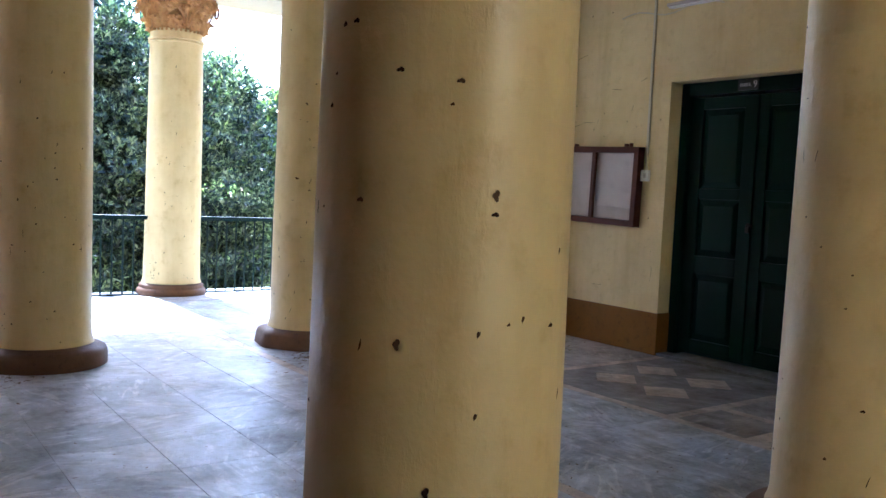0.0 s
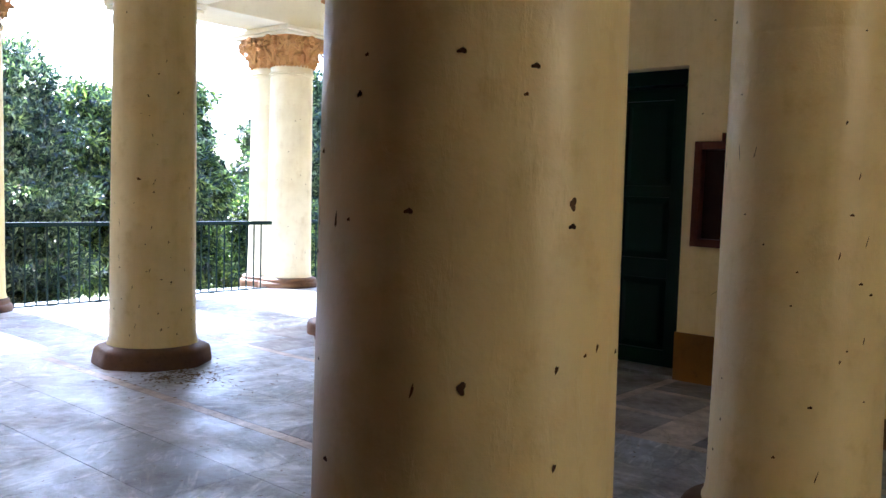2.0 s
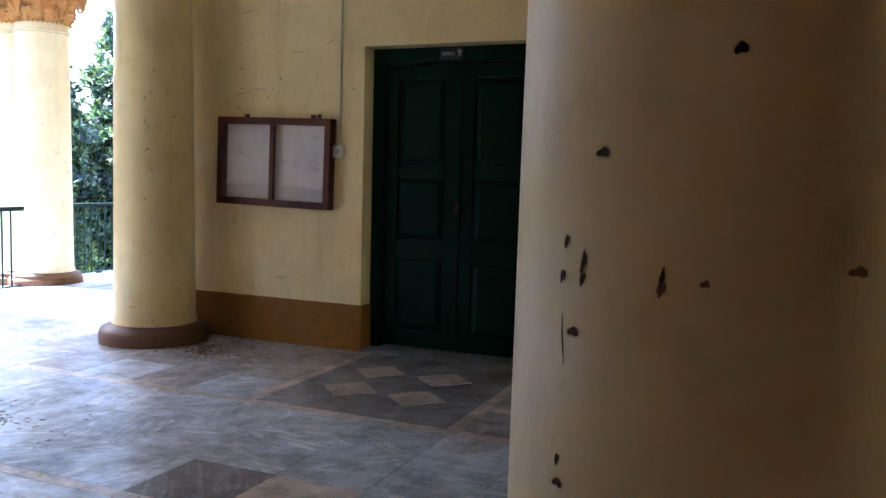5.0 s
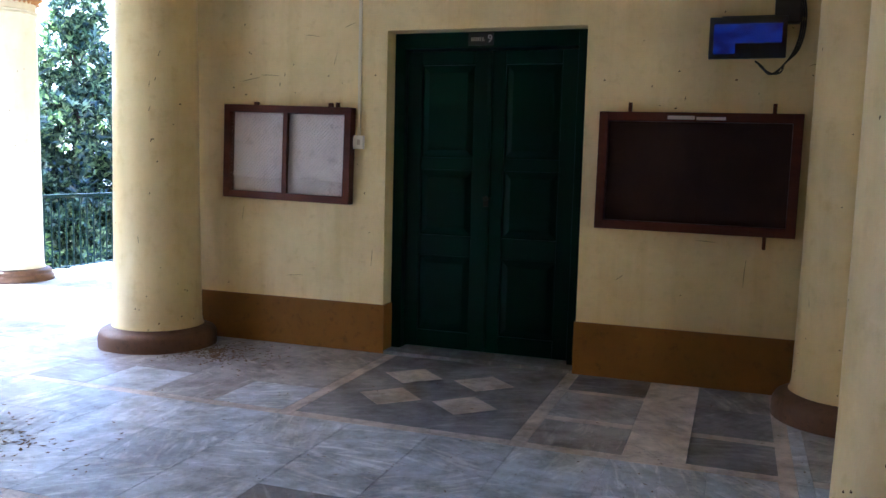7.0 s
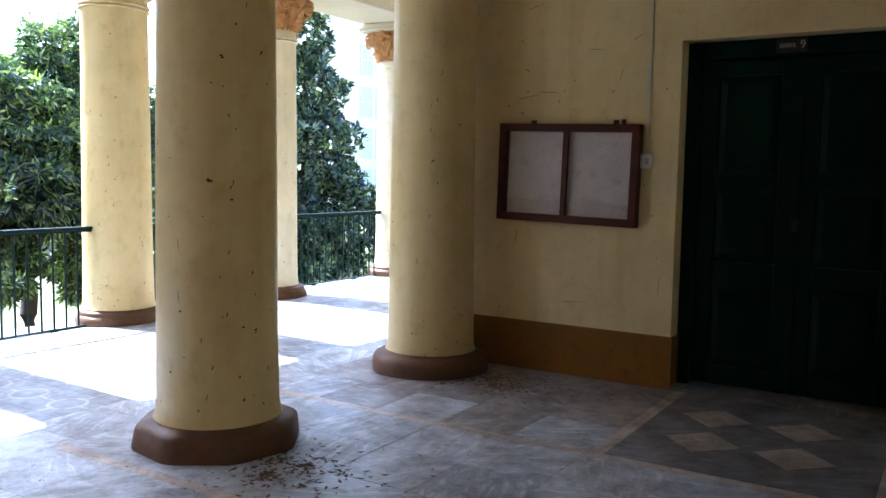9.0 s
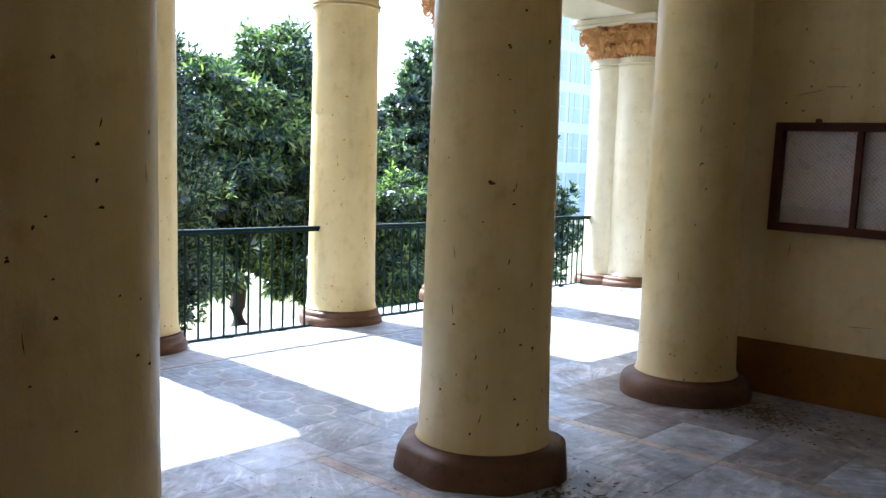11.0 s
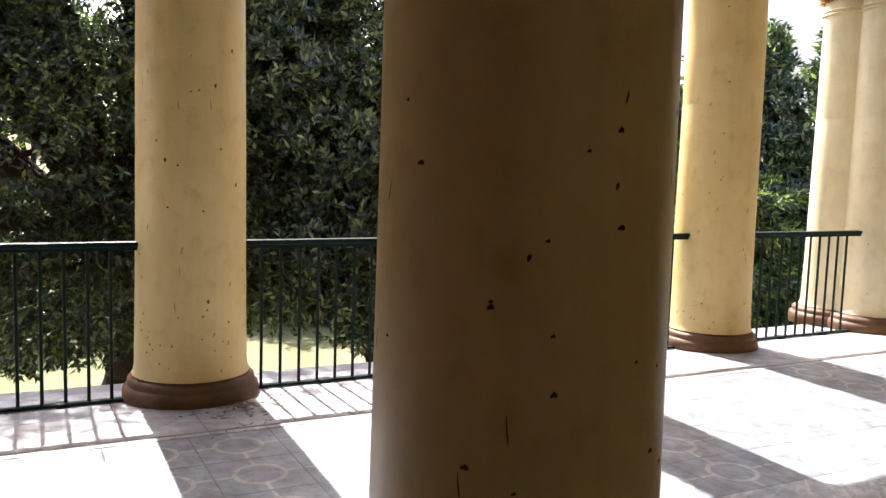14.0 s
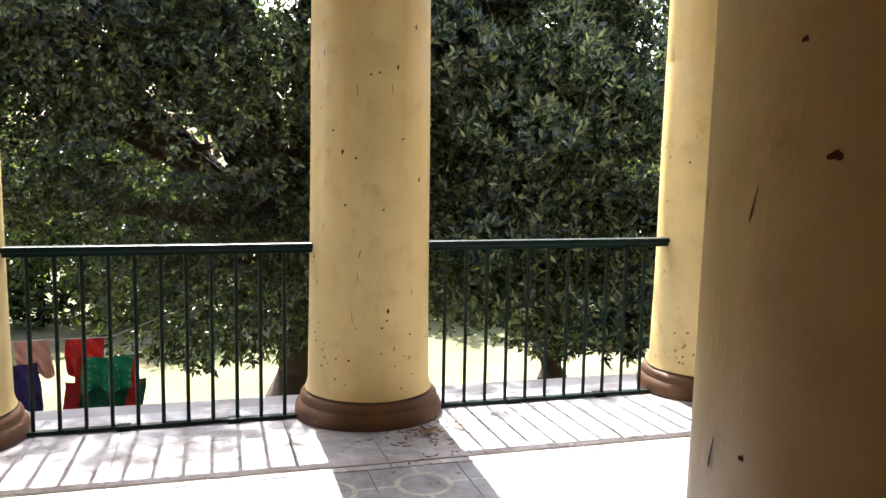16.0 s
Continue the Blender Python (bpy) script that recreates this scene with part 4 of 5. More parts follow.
# ---- trees ----
def leaf_cloud(name, material, parent, clumps, n_ros, per, length, width, droop, seed, label=""):
    """Many rosettes of folded leaves set on uneven clumps; clumps are (x, y, z, rx, ry, rz)."""
    rg = np.random.default_rng(seed)
    cl = np.array(clumps, float)
    vol = cl[:, 3] * cl[:, 4] + cl[:, 3] * cl[:, 5] + cl[:, 4] * cl[:, 5]
    pick = rg.choice(len(cl), n_ros, p=vol / vol.sum())
    d = rg.normal(size=(n_ros, 3))
    d /= np.linalg.norm(d, axis=1, keepdims=True)
    rad = rg.uniform(0.45, 1.0, n_ros) ** 0.45
    lump = 1 + 0.22 * np.sin(d[:, 0] * 5 + pick * 1.3) * np.sin(d[:, 1] * 6 + pick) + 0.16 * np.sin(d[:, 2] * 9 + pick * 2.1)
    cen = cl[pick, :3] + d * cl[pick, 3:6] * (rad * lump)[:, None]
    axis = d * 0.8 + np.array([0, 0, 0.55 - droop]) + rg.normal(scale=0.25, size=(n_ros, 3))
    axis /= np.linalg.norm(axis, axis=1, keepdims=True)
    ref = np.where(np.abs(axis[:, 2:3]) > 0.9, [[1.0, 0, 0]], [[0, 0, 1.0]])
    u = np.cross(axis, ref)
    u /= np.linalg.norm(u, axis=1, keepdims=True)
    v = np.cross(axis, u)
    n = n_ros * per
    ph = (np.arange(per)[None, :] * 2.4 + rg.uniform(0, 6.3, n_ros)[:, None]).ravel()
    rep = np.repeat(np.arange(n_ros), per)
    open_ = rg.uniform(0.35, 1.25, n)
    way = (np.cos(ph) * np.sin(open_))[:, None] * u[rep] + (np.sin(ph) * np.sin(open_))[:, None] * v[rep] + np.cos(open_)[:, None] * axis[rep]
    way[:, 2] -= droop * 0.8
    way /= np.linalg.norm(way, axis=1, keepdims=True)
    side = np.cross(way, axis[rep] + rg.normal(scale=0.25, size=(n, 3)))
    side /= np.linalg.norm(side, axis=1, keepdims=True) + 1e-9
    nor = np.cross(side, way)
    ln = length * rg.uniform(0.65, 1.2, n)[:, None]
    wd = width * rg.uniform(0.75, 1.15, n)[:, None]
    root = cen[rep] + way * 0.012 + axis[rep] * rg.uniform(-0.05, 0.06, n)[:, None]
    p0 = root
    p1 = root + way * ln * 0.5 + side * wd * 0.5 + nor * wd * 0.14
    p2 = root + way * ln - nor * ln * 0.10
    p3 = root + way * ln * 0.5 - side * wd * 0.5 + nor * wd * 0.14
    verts = np.stack([p0, p1, p2, p3], 1).reshape(-1, 3)
    i0 = np.arange(n)[:, None] * 4
    tris = np.concatenate([i0 + [0, 1, 2], i0 + [0, 2, 3]], 1).reshape(-1)
    me = bpy.data.meshes.new(name)
    me.vertices.add(len(verts))
    me.vertices.foreach_set("co", verts.ravel())
    me.loops.add(len(tris))
    me.loops.foreach_set("vertex_index", tris.astype(np.int32))
    me.polygons.add(len(tris) // 3)
    me.polygons.foreach_set("loop_start", np.arange(0, len(tris), 3, dtype=np.int32))
    me.update(calc_edges=True)
    me.materials.append(material)
    o = new(name, me)
    o.parent = parent
    if label:
        o["label"] = label
    return o


def tree(x, y, label, trunk_r, fork_z, clumps, leaf, n_ros, per, length, width, droop, seed, group="trees"):
    """Clumps are given from the foot of the trunk."""
    e = tagged(empty("tree", x, y, LAWN_Z), label, "tree", group=group)
    rnd = random.Random(seed)
    bm = bmesh.new()
    pts = [(0.05 * math.sin(i * 1.3 + seed), 0.05 * math.cos(i * 1.7 + seed), -0.05 + fork_z * i / 5) for i in range(6)]
    tube(bm, pts, [trunk_r * (1.35 if i == 0 else 1.0 - 0.06 * i) for i in range(6)], 12)
    part("trunk", bm, M_BARK, e, smooth=True)
    top = Vector(pts[-1])
    for cx, cy, cz, rx, ry, rz in clumps:
        bm = bmesh.new()
        end = Vector((cx, cy, cz + rz * 0.3))
        start = top - Vector((0, 0, rnd.uniform(0.0, 0.5) * fork_z * 0.5))
        mid = start.lerp(end, 0.5) + Vector((rnd.uniform(-0.2, 0.2), rnd.uniform(-0.2, 0.2), 0.25))
        tube(bm, [start, start.lerp(mid, 0.5) + Vector((0, 0, 0.08)), mid, mid.lerp(end, 0.5), end], [trunk_r * k for k in (0.55, 0.42, 0.3, 0.2, 0.08)], 7)
        for _ in range(4):
            q = end + Vector((rnd.uniform(-rx, rx), rnd.uniform(-ry, ry), rnd.uniform(-rz, rz))) * 0.7
            tube(bm, [mid.lerp(end, rnd.uniform(0.2, 0.8)), (mid + q) * 0.5 + Vector((0, 0, 0.1)), q], [trunk_r * 0.14, trunk_r * 0.1, trunk_r * 0.04], 5)
        part("limb", bm, M_BARK, e, smooth=True)
    leaf_cloud("crown", leaf, e, clumps, n_ros, per, length, width, droop, seed)
    return e


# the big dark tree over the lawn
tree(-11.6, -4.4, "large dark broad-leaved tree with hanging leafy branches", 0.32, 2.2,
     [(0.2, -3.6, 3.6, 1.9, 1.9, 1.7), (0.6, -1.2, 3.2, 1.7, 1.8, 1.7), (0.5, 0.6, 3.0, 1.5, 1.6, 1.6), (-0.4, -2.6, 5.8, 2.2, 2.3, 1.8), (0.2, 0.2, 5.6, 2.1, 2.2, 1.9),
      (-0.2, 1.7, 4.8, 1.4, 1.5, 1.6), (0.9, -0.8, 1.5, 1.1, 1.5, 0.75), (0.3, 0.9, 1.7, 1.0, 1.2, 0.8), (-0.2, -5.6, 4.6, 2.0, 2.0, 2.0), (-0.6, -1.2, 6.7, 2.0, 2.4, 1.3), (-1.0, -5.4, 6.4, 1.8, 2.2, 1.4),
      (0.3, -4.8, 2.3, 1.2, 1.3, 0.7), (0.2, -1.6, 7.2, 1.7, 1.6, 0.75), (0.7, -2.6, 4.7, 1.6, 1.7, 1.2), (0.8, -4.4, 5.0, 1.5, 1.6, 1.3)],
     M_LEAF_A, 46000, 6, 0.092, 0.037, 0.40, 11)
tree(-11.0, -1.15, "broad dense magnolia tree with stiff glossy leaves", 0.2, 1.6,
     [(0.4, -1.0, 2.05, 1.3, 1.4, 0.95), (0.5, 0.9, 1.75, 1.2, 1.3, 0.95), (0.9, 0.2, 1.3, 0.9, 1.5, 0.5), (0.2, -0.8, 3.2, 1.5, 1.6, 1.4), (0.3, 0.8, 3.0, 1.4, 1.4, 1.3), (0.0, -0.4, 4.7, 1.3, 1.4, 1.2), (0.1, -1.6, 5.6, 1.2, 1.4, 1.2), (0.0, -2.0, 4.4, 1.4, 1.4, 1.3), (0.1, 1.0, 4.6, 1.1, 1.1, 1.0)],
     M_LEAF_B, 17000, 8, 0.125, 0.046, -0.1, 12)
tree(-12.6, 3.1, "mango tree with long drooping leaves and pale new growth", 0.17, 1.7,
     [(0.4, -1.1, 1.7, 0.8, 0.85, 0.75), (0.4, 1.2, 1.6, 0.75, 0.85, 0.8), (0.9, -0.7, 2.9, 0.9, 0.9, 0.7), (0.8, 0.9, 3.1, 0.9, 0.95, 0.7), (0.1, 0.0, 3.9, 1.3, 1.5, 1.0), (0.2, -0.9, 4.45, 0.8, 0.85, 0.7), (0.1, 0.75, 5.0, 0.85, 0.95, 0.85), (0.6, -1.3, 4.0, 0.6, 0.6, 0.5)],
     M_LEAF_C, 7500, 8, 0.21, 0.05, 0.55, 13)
tree(-13.0, 8.3, "slim cone-shaped magnolia tree with dark glossy leaves", 0.15, 1.4,
     [(0, -0.6, 1.7, 1.3, 1.4, 1.3), (0, 0.7, 1.8, 1.3, 1.4, 1.3), (0, 0, 3.3, 1.2, 1.4, 1.3), (0, 0, 4.6, 0.75, 0.9, 1.0), (0, 0.05, 5.55, 0.4, 0.5, 0.8)],
     M_LEAF_B, 4000, 8, 0.20, 0.075, 0.0, 14)
tree(-13.0, 11.0, "tall cone-shaped magnolia tree with dark glossy leaves", 0.17, 1.4,
     [(0, -0.8, 1.8, 1.5, 1.6, 1.5), (0, 0.9, 1.8, 1.5, 1.6, 1.5), (0, 0, 3.6, 1.3, 1.6, 1.4), (0, 0, 5.2, 0.9, 1.1, 1.2), (0, 0.05, 6.7, 0.45, 0.55, 0.8)],
     M_LEAF_B, 4600, 8, 0.21, 0.078, 0.0, 15)
tree(-11.6, 6.4, "low mango tree with light green drooping leaves", 0.1, 1.0,
     [(0, -0.5, 1.2, 0.9, 1.0, 1.0), (0, 0.6, 1.3, 0.9, 1.0, 1.0), (0, 0, 2.4, 0.9, 1.1, 0.8)],
     M_LEAF_C, 3600, 8, 0.19, 0.045, 0.5, 16)
# the farther belt of trees behind them
for i, (x, y, s) in enumerate(((-30, -20, 1.5), (-31, -12.5, 1.6), (-32, -5, 1.6), (-32, 2, 1.45), (-33, 9, 1.3), (-33, 16, 1.2), (-33, 24, 1.2))):
    tree(x, y, "leafy tree of the far belt beyond the lawn", 0.2, 2.0,
         [(0, -2.4 * s, 2.0, 2.2, 2.6, 2.0), (0, 2.4 * s, 2.0, 2.2, 2.6, 2.0), (0, 0, 4.0 * s, 2.4, 2.9, 2.0), (0, -1.0, 5.0 * s, 1.8, 2.0, 1.4)],
         (M_LEAF_A, M_LEAF_C, M_LEAF_B)[i % 3], 3400, 6, 0.36, 0.14, 0.2, 30 + i, group="far belt of trees")


# low bushes along the far side of the lawn
for i, (x, y, s) in enumerate(((-17.0, -17.0, 1.1), (-17.5, -14.0, 1.3), (-16.6, -11.2, 1.2), (-17.2, -8.6, 1.35), (-16.8, -6.0, 1.15), (-17.6, -3.2, 1.3), (-17.0, -0.4, 1.2))):
    e = tagged(empty("bush", x, y, LAWN_Z), "dense green bush standing along the lawn", "bush", group="bushes along the lawn")
    part("stem", tube(bmesh.new(), [(0, 0, -0.03), (0.05, 0.02, 0.5), (0.02, 0.1, 1.2)], [0.07, 0.05, 0.02], 7), M_BARK, e, smooth=True)
    leaf_cloud("crown", (M_LEAF_C, M_LEAF_A, M_LEAF_B)[i % 3], e, [(0, -0.7, 0.9, 0.9, 1.1, 0.95), (0.1, 0.7, 0.9, 0.9, 1.1, 0.95), (0, 0, 1.7 * s, 1.0, 1.2, 0.95 * s)], 1500, 7, 0.19, 0.075, 0.15, 60 + i)


# ---- washing line ----
def cloth(name, x, y0, y1, z0, z1, material, label, seed, borders=(), group="washing on the line"):
    """A rippled hanging cloth; borders are (from, to, low, high) shares of its width and height."""
    def sheet(u0, u1, v0, v1, out):
        bm = bmesh.new()
        nx, nz = max(2, round(18 * (u1 - u0))), max(2, round(12 * (v1 - v0)))
        g = []
        for i in range(nx + 1):
            u = u0 + (u1 - u0) * i / nx
            g.append([])
            for j in range(nz + 1):
                v = v0 + (v1 - v0) * j / nz
                g[-1].append(bm.verts.new((x + out + 0.035 * math.sin(u * 17.6 + seed) * (1 - v) + 0.015 * math.sin(v * 13 + u * 16), y0 + (y1 - y0) * u + 0.02 * math.sin(v * 3 + seed),
                                           z0 + (z1 - z0) * v + 0.025 * math.sin(u * 11 + seed) * (1 - v) - 0.02 * math.sin(u * math.pi) * v)))
        for i in range(nx):
            for j in range(nz):
                bm.faces.new((g[i][j], g[i + 1][j], g[i + 1][j + 1], g[i][j + 1]))
        bmesh.ops.solidify(bm, geom=bm.faces[:], thickness=0.005)
        return bm
    o = tagged(part(name, sheet(0, 1, 0, 1, 0), material, smooth=True), label, "cloth", group=group)
    for u0, u1, v0, v1 in borders:
        part("border", sheet(u0, u1, v0, v1, 0.009), M_REDP, o, "red figured border", True)
    return o


def figured(name, ground, figure, scale):
    """Cloth printed with a close pattern of small spots."""
    m = mat(name, ground, 0.85, 0.0, 0.2)
    co = nd(m, "ShaderNodeTexCoord")
    vo = nd(m, "ShaderNodeTexVoronoi", Scale=scale, Randomness=0.25)
    lk(m, co.outputs["Object"], vo.inputs["Vector"])
    r = ramp(m, vo.outputs["Distance"], [(0.26, figure), (0.34, ground)])
    lk(m, r.outputs[0], bsdf(m).inputs["Base Color"])
    return m


M_REDP = figured("red_figured_cloth", (0.34, 0.022, 0.02), (0.10, 0.03, 0.03), 26.0)
M_GREENP = figured("green_figured_cloth", (0.014, 0.20, 0.115), (0.10, 0.30, 0.20), 17.0)
M_DARKP = figured("dark_green_figured_cloth", (0.010, 0.085, 0.055), (0.03, 0.13, 0.09), 20.0)
CX = -9.0
cloth("hanging_cloth", CX, -7.42, -7.005, -1.0, -0.54, M_BLUEC, "indigo cloth hanging on a washing line", 1)
cloth("hanging_cloth", CX - 0.06, -7.20, -6.90, -0.69, -0.345, M_PINKC, "pale pink cloth hanging on a washing line", 2)
cloth("hanging_cloth", CX - 0.03, -6.775, -6.44, -0.68, -0.335, M_RED, "red cloth hanging on a washing line", 3)
cloth("hanging_cloth", CX + 0.05, -6.69, -6.17, -0.82, -0.49, M_GREENP, "green patterned cloth hanging on a washing line", 4, ((0.0, 0.09, 0, 1), (0.93, 1.0, 0, 1)))
cloth("hanging_cloth", CX - 0.05, -6.82, -6.12, -1.04, -0.75, M_DARKP, "dark green patterned cloth with red borders hanging low", 5, ((0.0, 0.2, 0, 1), (0.78, 0.93, 0, 1)))
tagged(part("washing_line", tube(bmesh.new(), [(CX, -9.5, -0.26), (CX, -7.4, -0.34), (CX, -6.4, -0.335), (-11.3, -4.9, -0.2)], 0.006, 6), M_METAL), "thin washing line strung from the tree", "washing line")
cloth("cloth_scrap", -12.75, 2.62, 2.9, 0.36, 0.72, M_SWITCH, "white scrap of cloth caught in the mango tree", 6, (), "scraps in the tree")

# ---- far building ----
bld = tagged(empty("far_building", -44.0, 54.5, LAWN_Z), "pale far building with rows of glazed windows", "building")
part("wall", boxed(-4, -7, 0, 4, 7, 18.0), M_SWITCH, bld)
part("roof", boxed(-4.3, -7.3, 18.0, 4.3, 7.3, 18.3), M_CONC, bld)
for i in range(6):
    for j in range(5):
        w = part("window", boxed(4.01, -6.3 + i * 2.1, 1.2 + j * 3.3, 4.06, -4.7 + i * 2.1, 3.6 + j * 3.3), M_GLASSF, bld)
        part("frame", box(box(boxed(4.065, -5.54 + i * 2.1, 1.2 + j * 3.3, 4.11, -5.46 + i * 2.1, 3.6 + j * 3.3), 4.065, -6.3 + i * 2.1, 2.36 + j * 3.3, 4.11, -4.7 + i * 2.1, 2.44 + j * 3.3), 4.065, -6.3 + i * 2.1, 1.2 + j * 3.3, 4.10, -6.22 + i * 2.1, 3.6 + j * 3.3), M_SWITCH, w)

# ---- litter by the column foot ----
rnd = random.Random(5)
bm = bmesh.new()
for _ in range(1250):
    cx, cy = rnd.choice(((-1.2, -0.45), (-1.15, -0.5), (-1.05, -2.6), (-1.12, -2.8), (-4.95, -4.5), (-1.05, -0.65), (-1.35, -5.1)))
    a, q = rnd.uniform(0, 6.28), abs(rnd.gauss(0, 0.30))
    x, y, s, t = cx + q * math.cos(a), cy + q * math.sin(a) * 0.7, rnd.uniform(0.006, 0.022), rnd.uniform(0, 6.28)
    if min((x - X_IN) ** 2 + (y - c) ** 2 for c in ROWS_Y) < 0.19 or (x - X_OUT) ** 2 + (y + 4.7) ** 2 < 0.21 or y > -0.02:
        continue
    vs = [bm.verts.new((x + s * k * math.cos(t + b), y + s * k * math.sin(t + b), floor_z(y) * (x > -2) - FALL * (x <= -2) + 0.002 + h)) for b, k, h in ((0, 1.4, 0.004), (1.6, 0.5, 0.001), (3.1, 1.2, 0.006), (4.7, 0.5, 0.001))]
    bm.faces.new(vs)
for _ in range(520):
    x, y, s, q = rnd.uniform(-2.6, 3.0), rnd.uniform(-5.2, -0.1), rnd.uniform(0.003, 0.011), rnd.uniform(0, 6.28)
    if min((x - X_IN) ** 2 + (y - c) ** 2 for c in ROWS_Y) < 0.22:
        continue
    bm.faces.new([bm.verts.new((x + s * k * math.cos(q + a), y + s * k * math.sin(q + a), floor_z(y) * (x > -2) - FALL * (x <= -2) + 0.0025 + h)) for a, k, h in ((0, 1.5, 0.002), (1.6, 0.5, 0.001), (3.1, 1.3, 0.003), (4.7, 0.5, 0.001))])
tagged(part("leaf_litter", bm, M_LITTER), "dry leaf bits and dirt swept to the column feet", "litter", kind="stuff")

# ---- floor pieces ----
TILE = {}


def slab(x0, y0, x1, y1, material, parent, name="floor_slab", gap=0.0018):
    """One marble slab with eased edges, joints left open round it."""
    w, d = round(x1 - x0, 3), round(y1 - y0, 3)
    key = (w, d, material.name)
    if key not in TILE:
        bm = bmesh.new()
        a, b = w / 2 - gap / 2, d / 2 - gap / 2
        lo = [bm.verts.new((sx * a, sy * b, -0.005)) for sx, sy in ((-1, -1), (1, -1), (1, 1), (-1, 1))]
        mid = [bm.verts.new((sx * a, sy * b, -0.0015)) for sx, sy in ((-1, -1), (1, -1), (1, 1), (-1, 1))]
        hi = [bm.verts.new((sx * (a - 0.0015), sy * (b - 0.0015), 0.0)) for sx, sy in ((-1, -1), (1, -1), (1, 1), (-1, 1))]
        for p, q in ((lo, mid), (mid, hi)):
            for i in range(4):
                bm.faces.new((p[i], p[(i + 1) % 4], q[(i + 1) % 4], q[i]))
        bm.faces.new(hi)
        TILE[key] = mesh_of(bm, name, material)
    o = new(name, TILE[key])
    o.parent = parent
    yc = (y0 + y1) / 2
    flat = x0 < -1.9 or yc < FALL_Y
    o.location = ((x0 + x1) / 2, yc, -FALL if flat else floor_z(yc))
    o.rotation_euler = (0 if flat else -FALL / FALL_Y, 0, 0)
    return o


floor_ob = bpy.data.objects["floor"]
rnd = random.Random(77)
# door bay: strips round a dark field with four pale lozenges
BX0, BX1, BY0 = 0.045, 1.505, -1.645
slab(BX0, BY0, BX0 + 0.085, -0.012, M_PALE, floor_ob, "inlay_strip")
slab(BX1 - 0.085, BY0, BX1, -0.012, M_PALE, floor_ob, "inlay_strip")
slab(BX0 + 0.085, BY0, BX1 - 0.085, BY0 + 0.085, M_PALE, floor_ob, "inlay_strip")
slab(BX0 + 0.085, BY0 + 0.085, BX1 - 0.085, -0.012, M_DARK, floor_ob, "floor_slab")


def lozenge(cx, cy, hx, hy):
    bm = bmesh.new()
    vs = [bm.verts.new((sx * hx, sy * hy, 0.0022)) for sx, sy in ((-1, 0), (0, -1), (1, 0), (0, 1))]
    ls = [bm.verts.new((v.co.x, v.co.y, -0.002)) for v in vs]
    bm.faces.new(vs)
    for i in range(4):
        bm.faces.new((ls[i], ls[(i + 1) % 4], vs[(i + 1) % 4], vs[i]))
    o = part("lozenge", bm, M_PALE, floor_ob)
    o.location = (cx, cy, floor_z(cy))
    o.rotation_euler = (-FALL / FALL_Y, 0, 0)


for cx, cy in ((0.468, -0.53), (0.966, -0.53), (0.512, -1.05), (1.0, -1.06)):
    lozenge(cx, cy, 0.207, 0.205)

# bay beside the door: panels framed by pale strips
for x0, y0, x1, y1, m in ((BX1, BY0, 2.745, -1.56, M_PALE), (BX1, -1.115, 2.0, -1.035, M_PALE), (BX1, -0.495, 2.0, -0.425, M_PALE), (2.315, -1.11, 2.745, -1.03, M_PALE),
                          (2.0, -1.56, 2.315, -1.05, M_PALE), (2.0, -1.05, 2.315, -0.53, M_PALE), (2.0, -0.53, 2.315, -0.012, M_PALE),
                          (BX1, -1.56, 2.0, -1.115, M_BROWNG), (BX1, -1.035, 2.0, -0.495, M_BROWNG), (BX1, -0.425, 2.0, -0.012, M_DARK),
                          (2.315, -1.56, 2.745, -1.11, M_DARK), (2.315, -1.03, 2.745, -0.515, M_DARK), (2.315, -0.515, 2.745, -0.012, M_BROWNG)):
    slab(x0, y0, x1, y1, m, floor_ob, "inlay_strip" if min(x1 - x0, y1 - y0) < 0.1 else "floor_slab")

# slabs over the whole floor on a 0.466 m module, with pale strips between the bays
near, far = [], []
T = 0.475
SX = (-1.27, 2.74)                     # strips that run away from the wall
x_cuts = sorted([BX0 + T * k for k in range(-5, 16)])
ROWS = [(BY0, -1.08), (-1.08, -0.54), (-0.54, -0.012)]
y = BY0
while y > -8.9:
    ROWS.append((y - T, y))
    y -= T
    if abs(y + 3.07) < 0.1 or abs(y + 6.0) < 0.1:
        ROWS.append((y - 0.082, y))
        y -= 0.082
for j, (y0, y1) in enumerate(ROWS):
    strip = y1 - y0 < 0.1
    for i, (x0, x1) in enumerate(zip(x_cuts, x_cuts[1:])):
        if x1 > 7.25 or (y1 > BY0 + 0.005 and x1 > BX0 + 0.01 and x0 < BX1 - 0.01):
            continue
        if y0 >= BY0 - 0.001 and 1.45 < x0 < 2.5:
            if x0 > 2.4:
                near.append((2.74, y0, 2.822, y1, M_PALE))
                near.append((2.822, y0, x1, y1, M_GREY))
            continue
        if y0 == BY0:
            near.append((x0, y0, x1, y0 + 0.082, M_PALE))
            y_lo = y0 + 0.082
        else:
            y_lo = y0
        by_c = abs(y1 - BY0 + 2 * T) < 0.01
        m = M_PALE if strip or (by_c and abs(x0 - BX0 - 2 * T) < 0.01) else M_DARK if by_c and abs(x0 - BX0 - T) < 0.01 else M_BROWNG if y1 > -0.6 or (y1 > -1.1 and i % 2) else M_GREY
        if abs(x1 - (BX0 + 6 * T)) < 0.01 and y1 > -3.1:
            near.append((x0, y_lo, 2.74, y1, m))
            near.append((2.74, y_lo, 2.822, y1, M_PALE))
            near.append((2.822, y_lo, x1, y1, M_GREY))
        else:
            near.append((x0, y_lo, x1, y1, m))
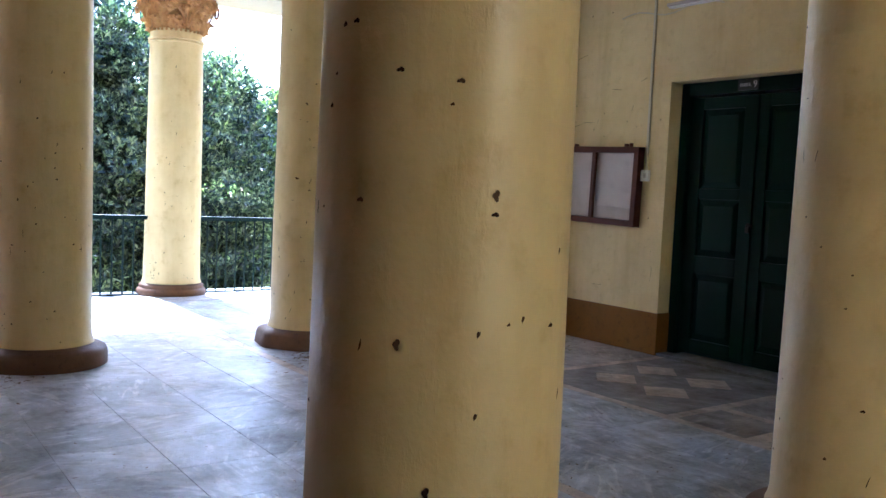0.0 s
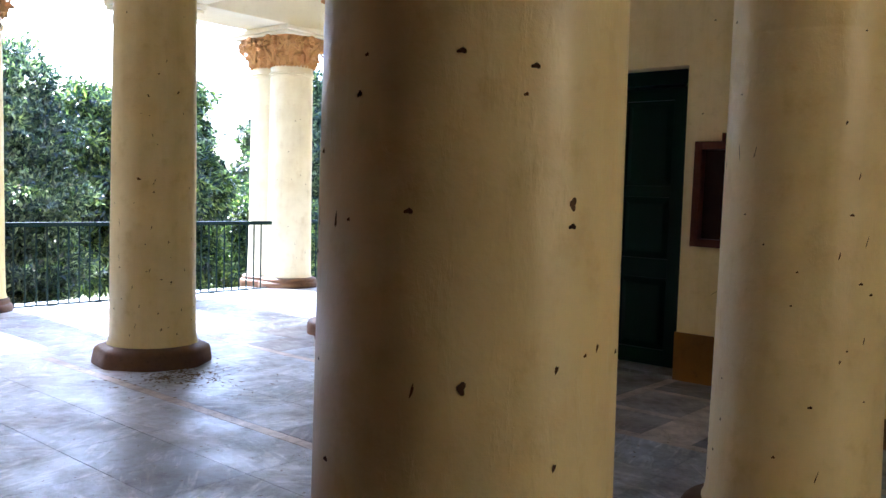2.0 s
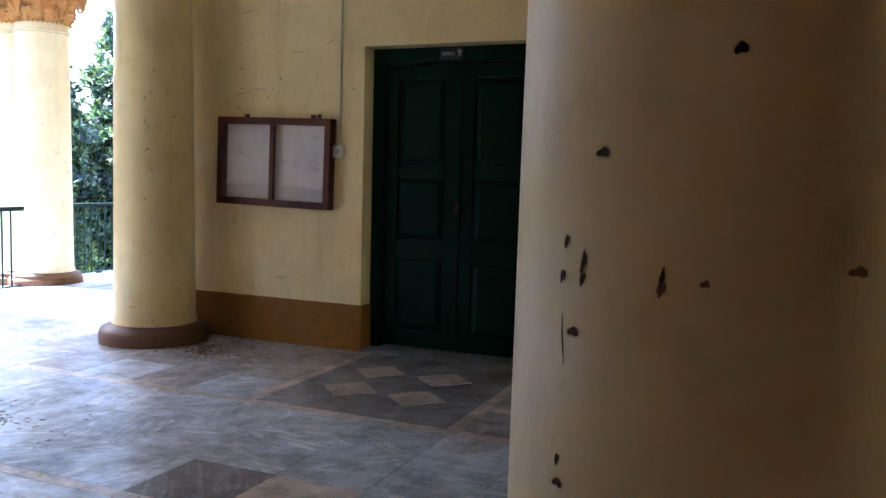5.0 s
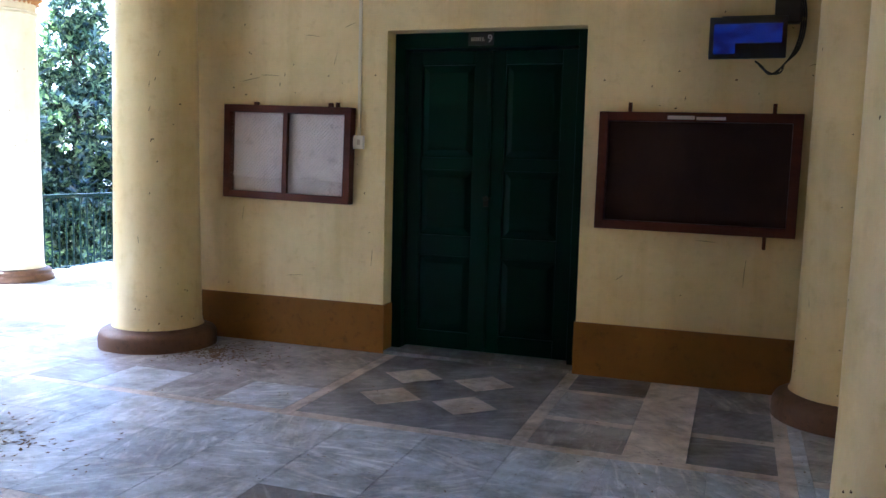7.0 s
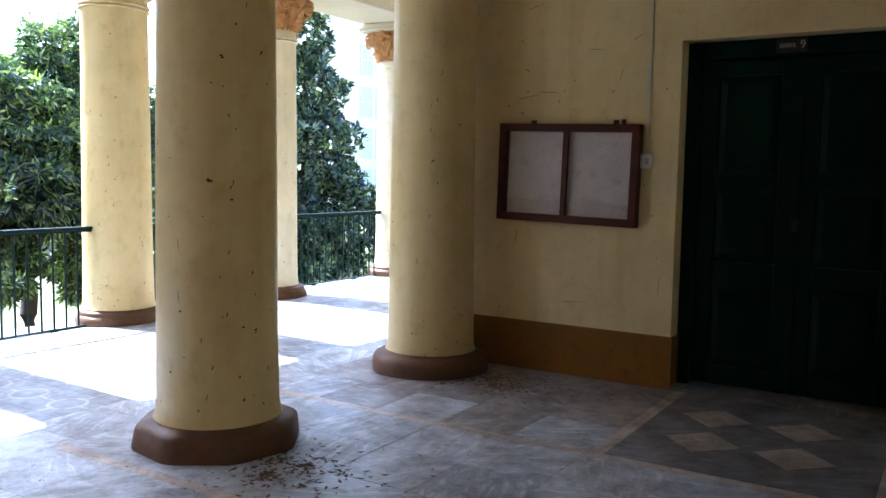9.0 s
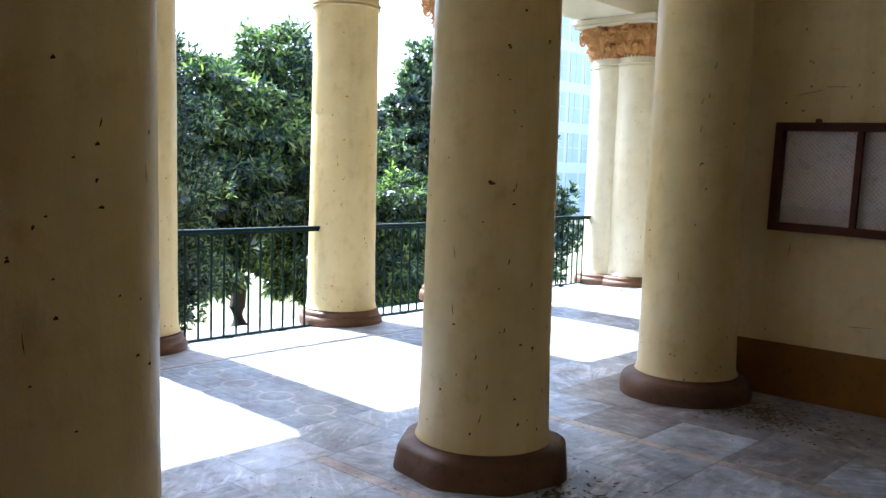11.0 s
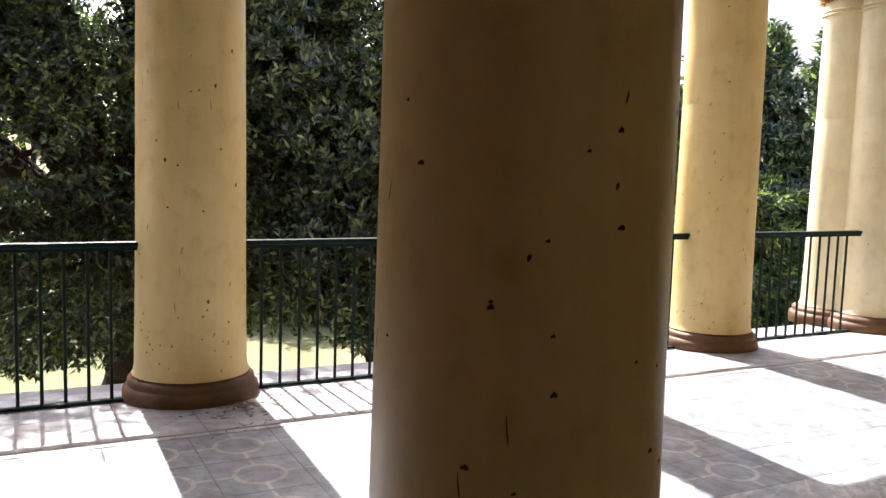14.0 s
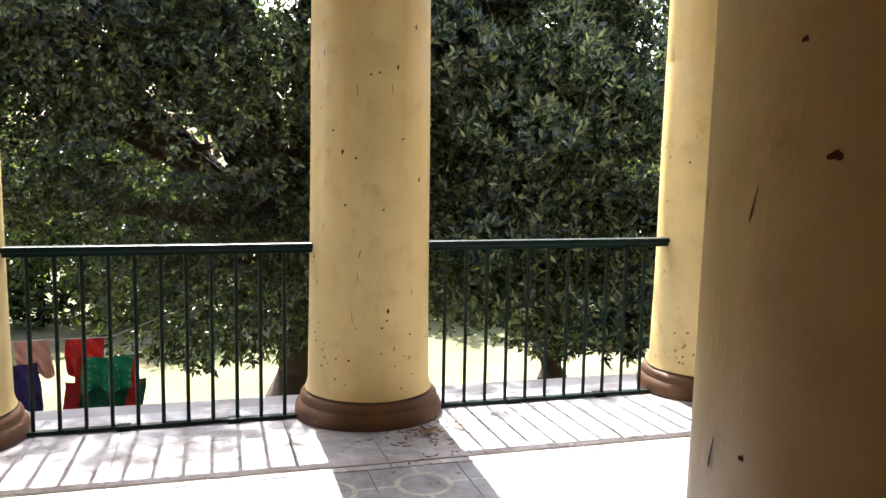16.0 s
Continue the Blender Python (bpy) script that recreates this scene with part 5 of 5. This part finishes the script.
for x0, y0, x1, y1, m in near:
    if x0 < 3.0 and y0 > -5.6:
        slab(x0, y0, x1, y1, m, floor_ob)
    else:
        far.append((x0, y0, x1, y1))
# veranda side: plain rows, patterned rows, edge band
for j in range(38):
    y = 5.03 - (j + 1) * T * 0.86
    for x0, x1 in ((-5.88, -5.1), (-5.1, -4.56), (-4.54, -4.482)):
        far.append((x0, y, x1, y + T * 0.86))
me_v, me_f = [], []
for x0, y0, x1, y1 in far:
    g = 0.0018
    b = len(me_v)
    for z, s in ((-0.006, 0.0), (0.0, 0.0)):
        za, zb = (floor_z(y0), floor_z(y1)) if x0 > -1.9 else (-FALL, -FALL)
        e0, e1 = (EDGE * max(0.0, -4.5 - q) / 0.9 for q in (x0, x1))
        me_v += [(x0 + g, y0 + g, z + za - e0), (x1 - g, y0 + g, z + za - e1), (x1 - g, y1 - g, z + zb - e1), (x0 + g, y1 - g, z + zb - e0)]
    me_f += [(b + 4, b + 5, b + 6, b + 7)] + [(b + q, b + (q + 1) % 4, b + 4 + (q + 1) % 4, b + 4 + q) for q in range(4)]
me = bpy.data.meshes.new("slab_field")
me.from_pydata(me_v, [], me_f)
me.materials.append(M_GREYJ)
o = new("slab_field", me)
o.parent = floor_ob
o["kind"] = "stuff"

ring_bm = bmesh.new()
ro, ri, n = 0.128, 0.104, 28
top = [[ring_bm.verts.new((r * math.cos(math.tau * i / n), r * math.sin(math.tau * i / n), 0.0012)) for i in range(n)] for r in (ri, ro)]
for i in range(n):
    ring_bm.faces.new((top[0][i], top[1][i], top[1][(i + 1) % n], top[0][(i + 1) % n]))
for a in range(4):
    c, s = (1, 0, -1, 0)[a], (0, 1, 0, -1)[a]
    q = [(0.127, -0.009), (0.2, -0.009), (0.2, 0.009), (0.127, 0.009)]
    ring_bm.faces.new([ring_bm.verts.new((u * c - v * s, u * s + v * c, 0.0011)) for u, v in q])
RING_ME = mesh_of(ring_bm, "ring_inlay", M_RING)
RP = 0.4175
for i in range(4):
    for j in range(-10, 24):
        cx, cy = -4.268 + RP * i, -4.683 + RP * j
        if cy > 4.8 or cy < -8.9:
            continue
        slab(cx - RP / 2, cy - RP / 2, cx + RP / 2, cy + RP / 2, M_TERR, floor_ob, "pattern_tile", 0.002)
        o = new("ring_inlay", RING_ME)
        o.parent = floor_ob
        o.location = (cx, cy, -FALL)
# strip between the patterned floor and the marble slabs
for j in range(30):
    y = 4.99 - j * 0.47
    if y > -0.0:
        slab(-2.807, y - 0.47, -1.96, y, M_GREY, floor_ob)
    else:
        slab(-2.807, y - 0.47, BX0 - 5 * T - 0.001, y, M_GREY, floor_ob)
# dividing strip that also draws the line of the handrail's shadow
structure("edge_strip", boxed(-4.558, -8.9, -0.05, -4.542, 5.0, -FALL), M_CONC, "thin dark dividing strip in the veranda floor, doubling as the handrail shadow line", "floor strip")
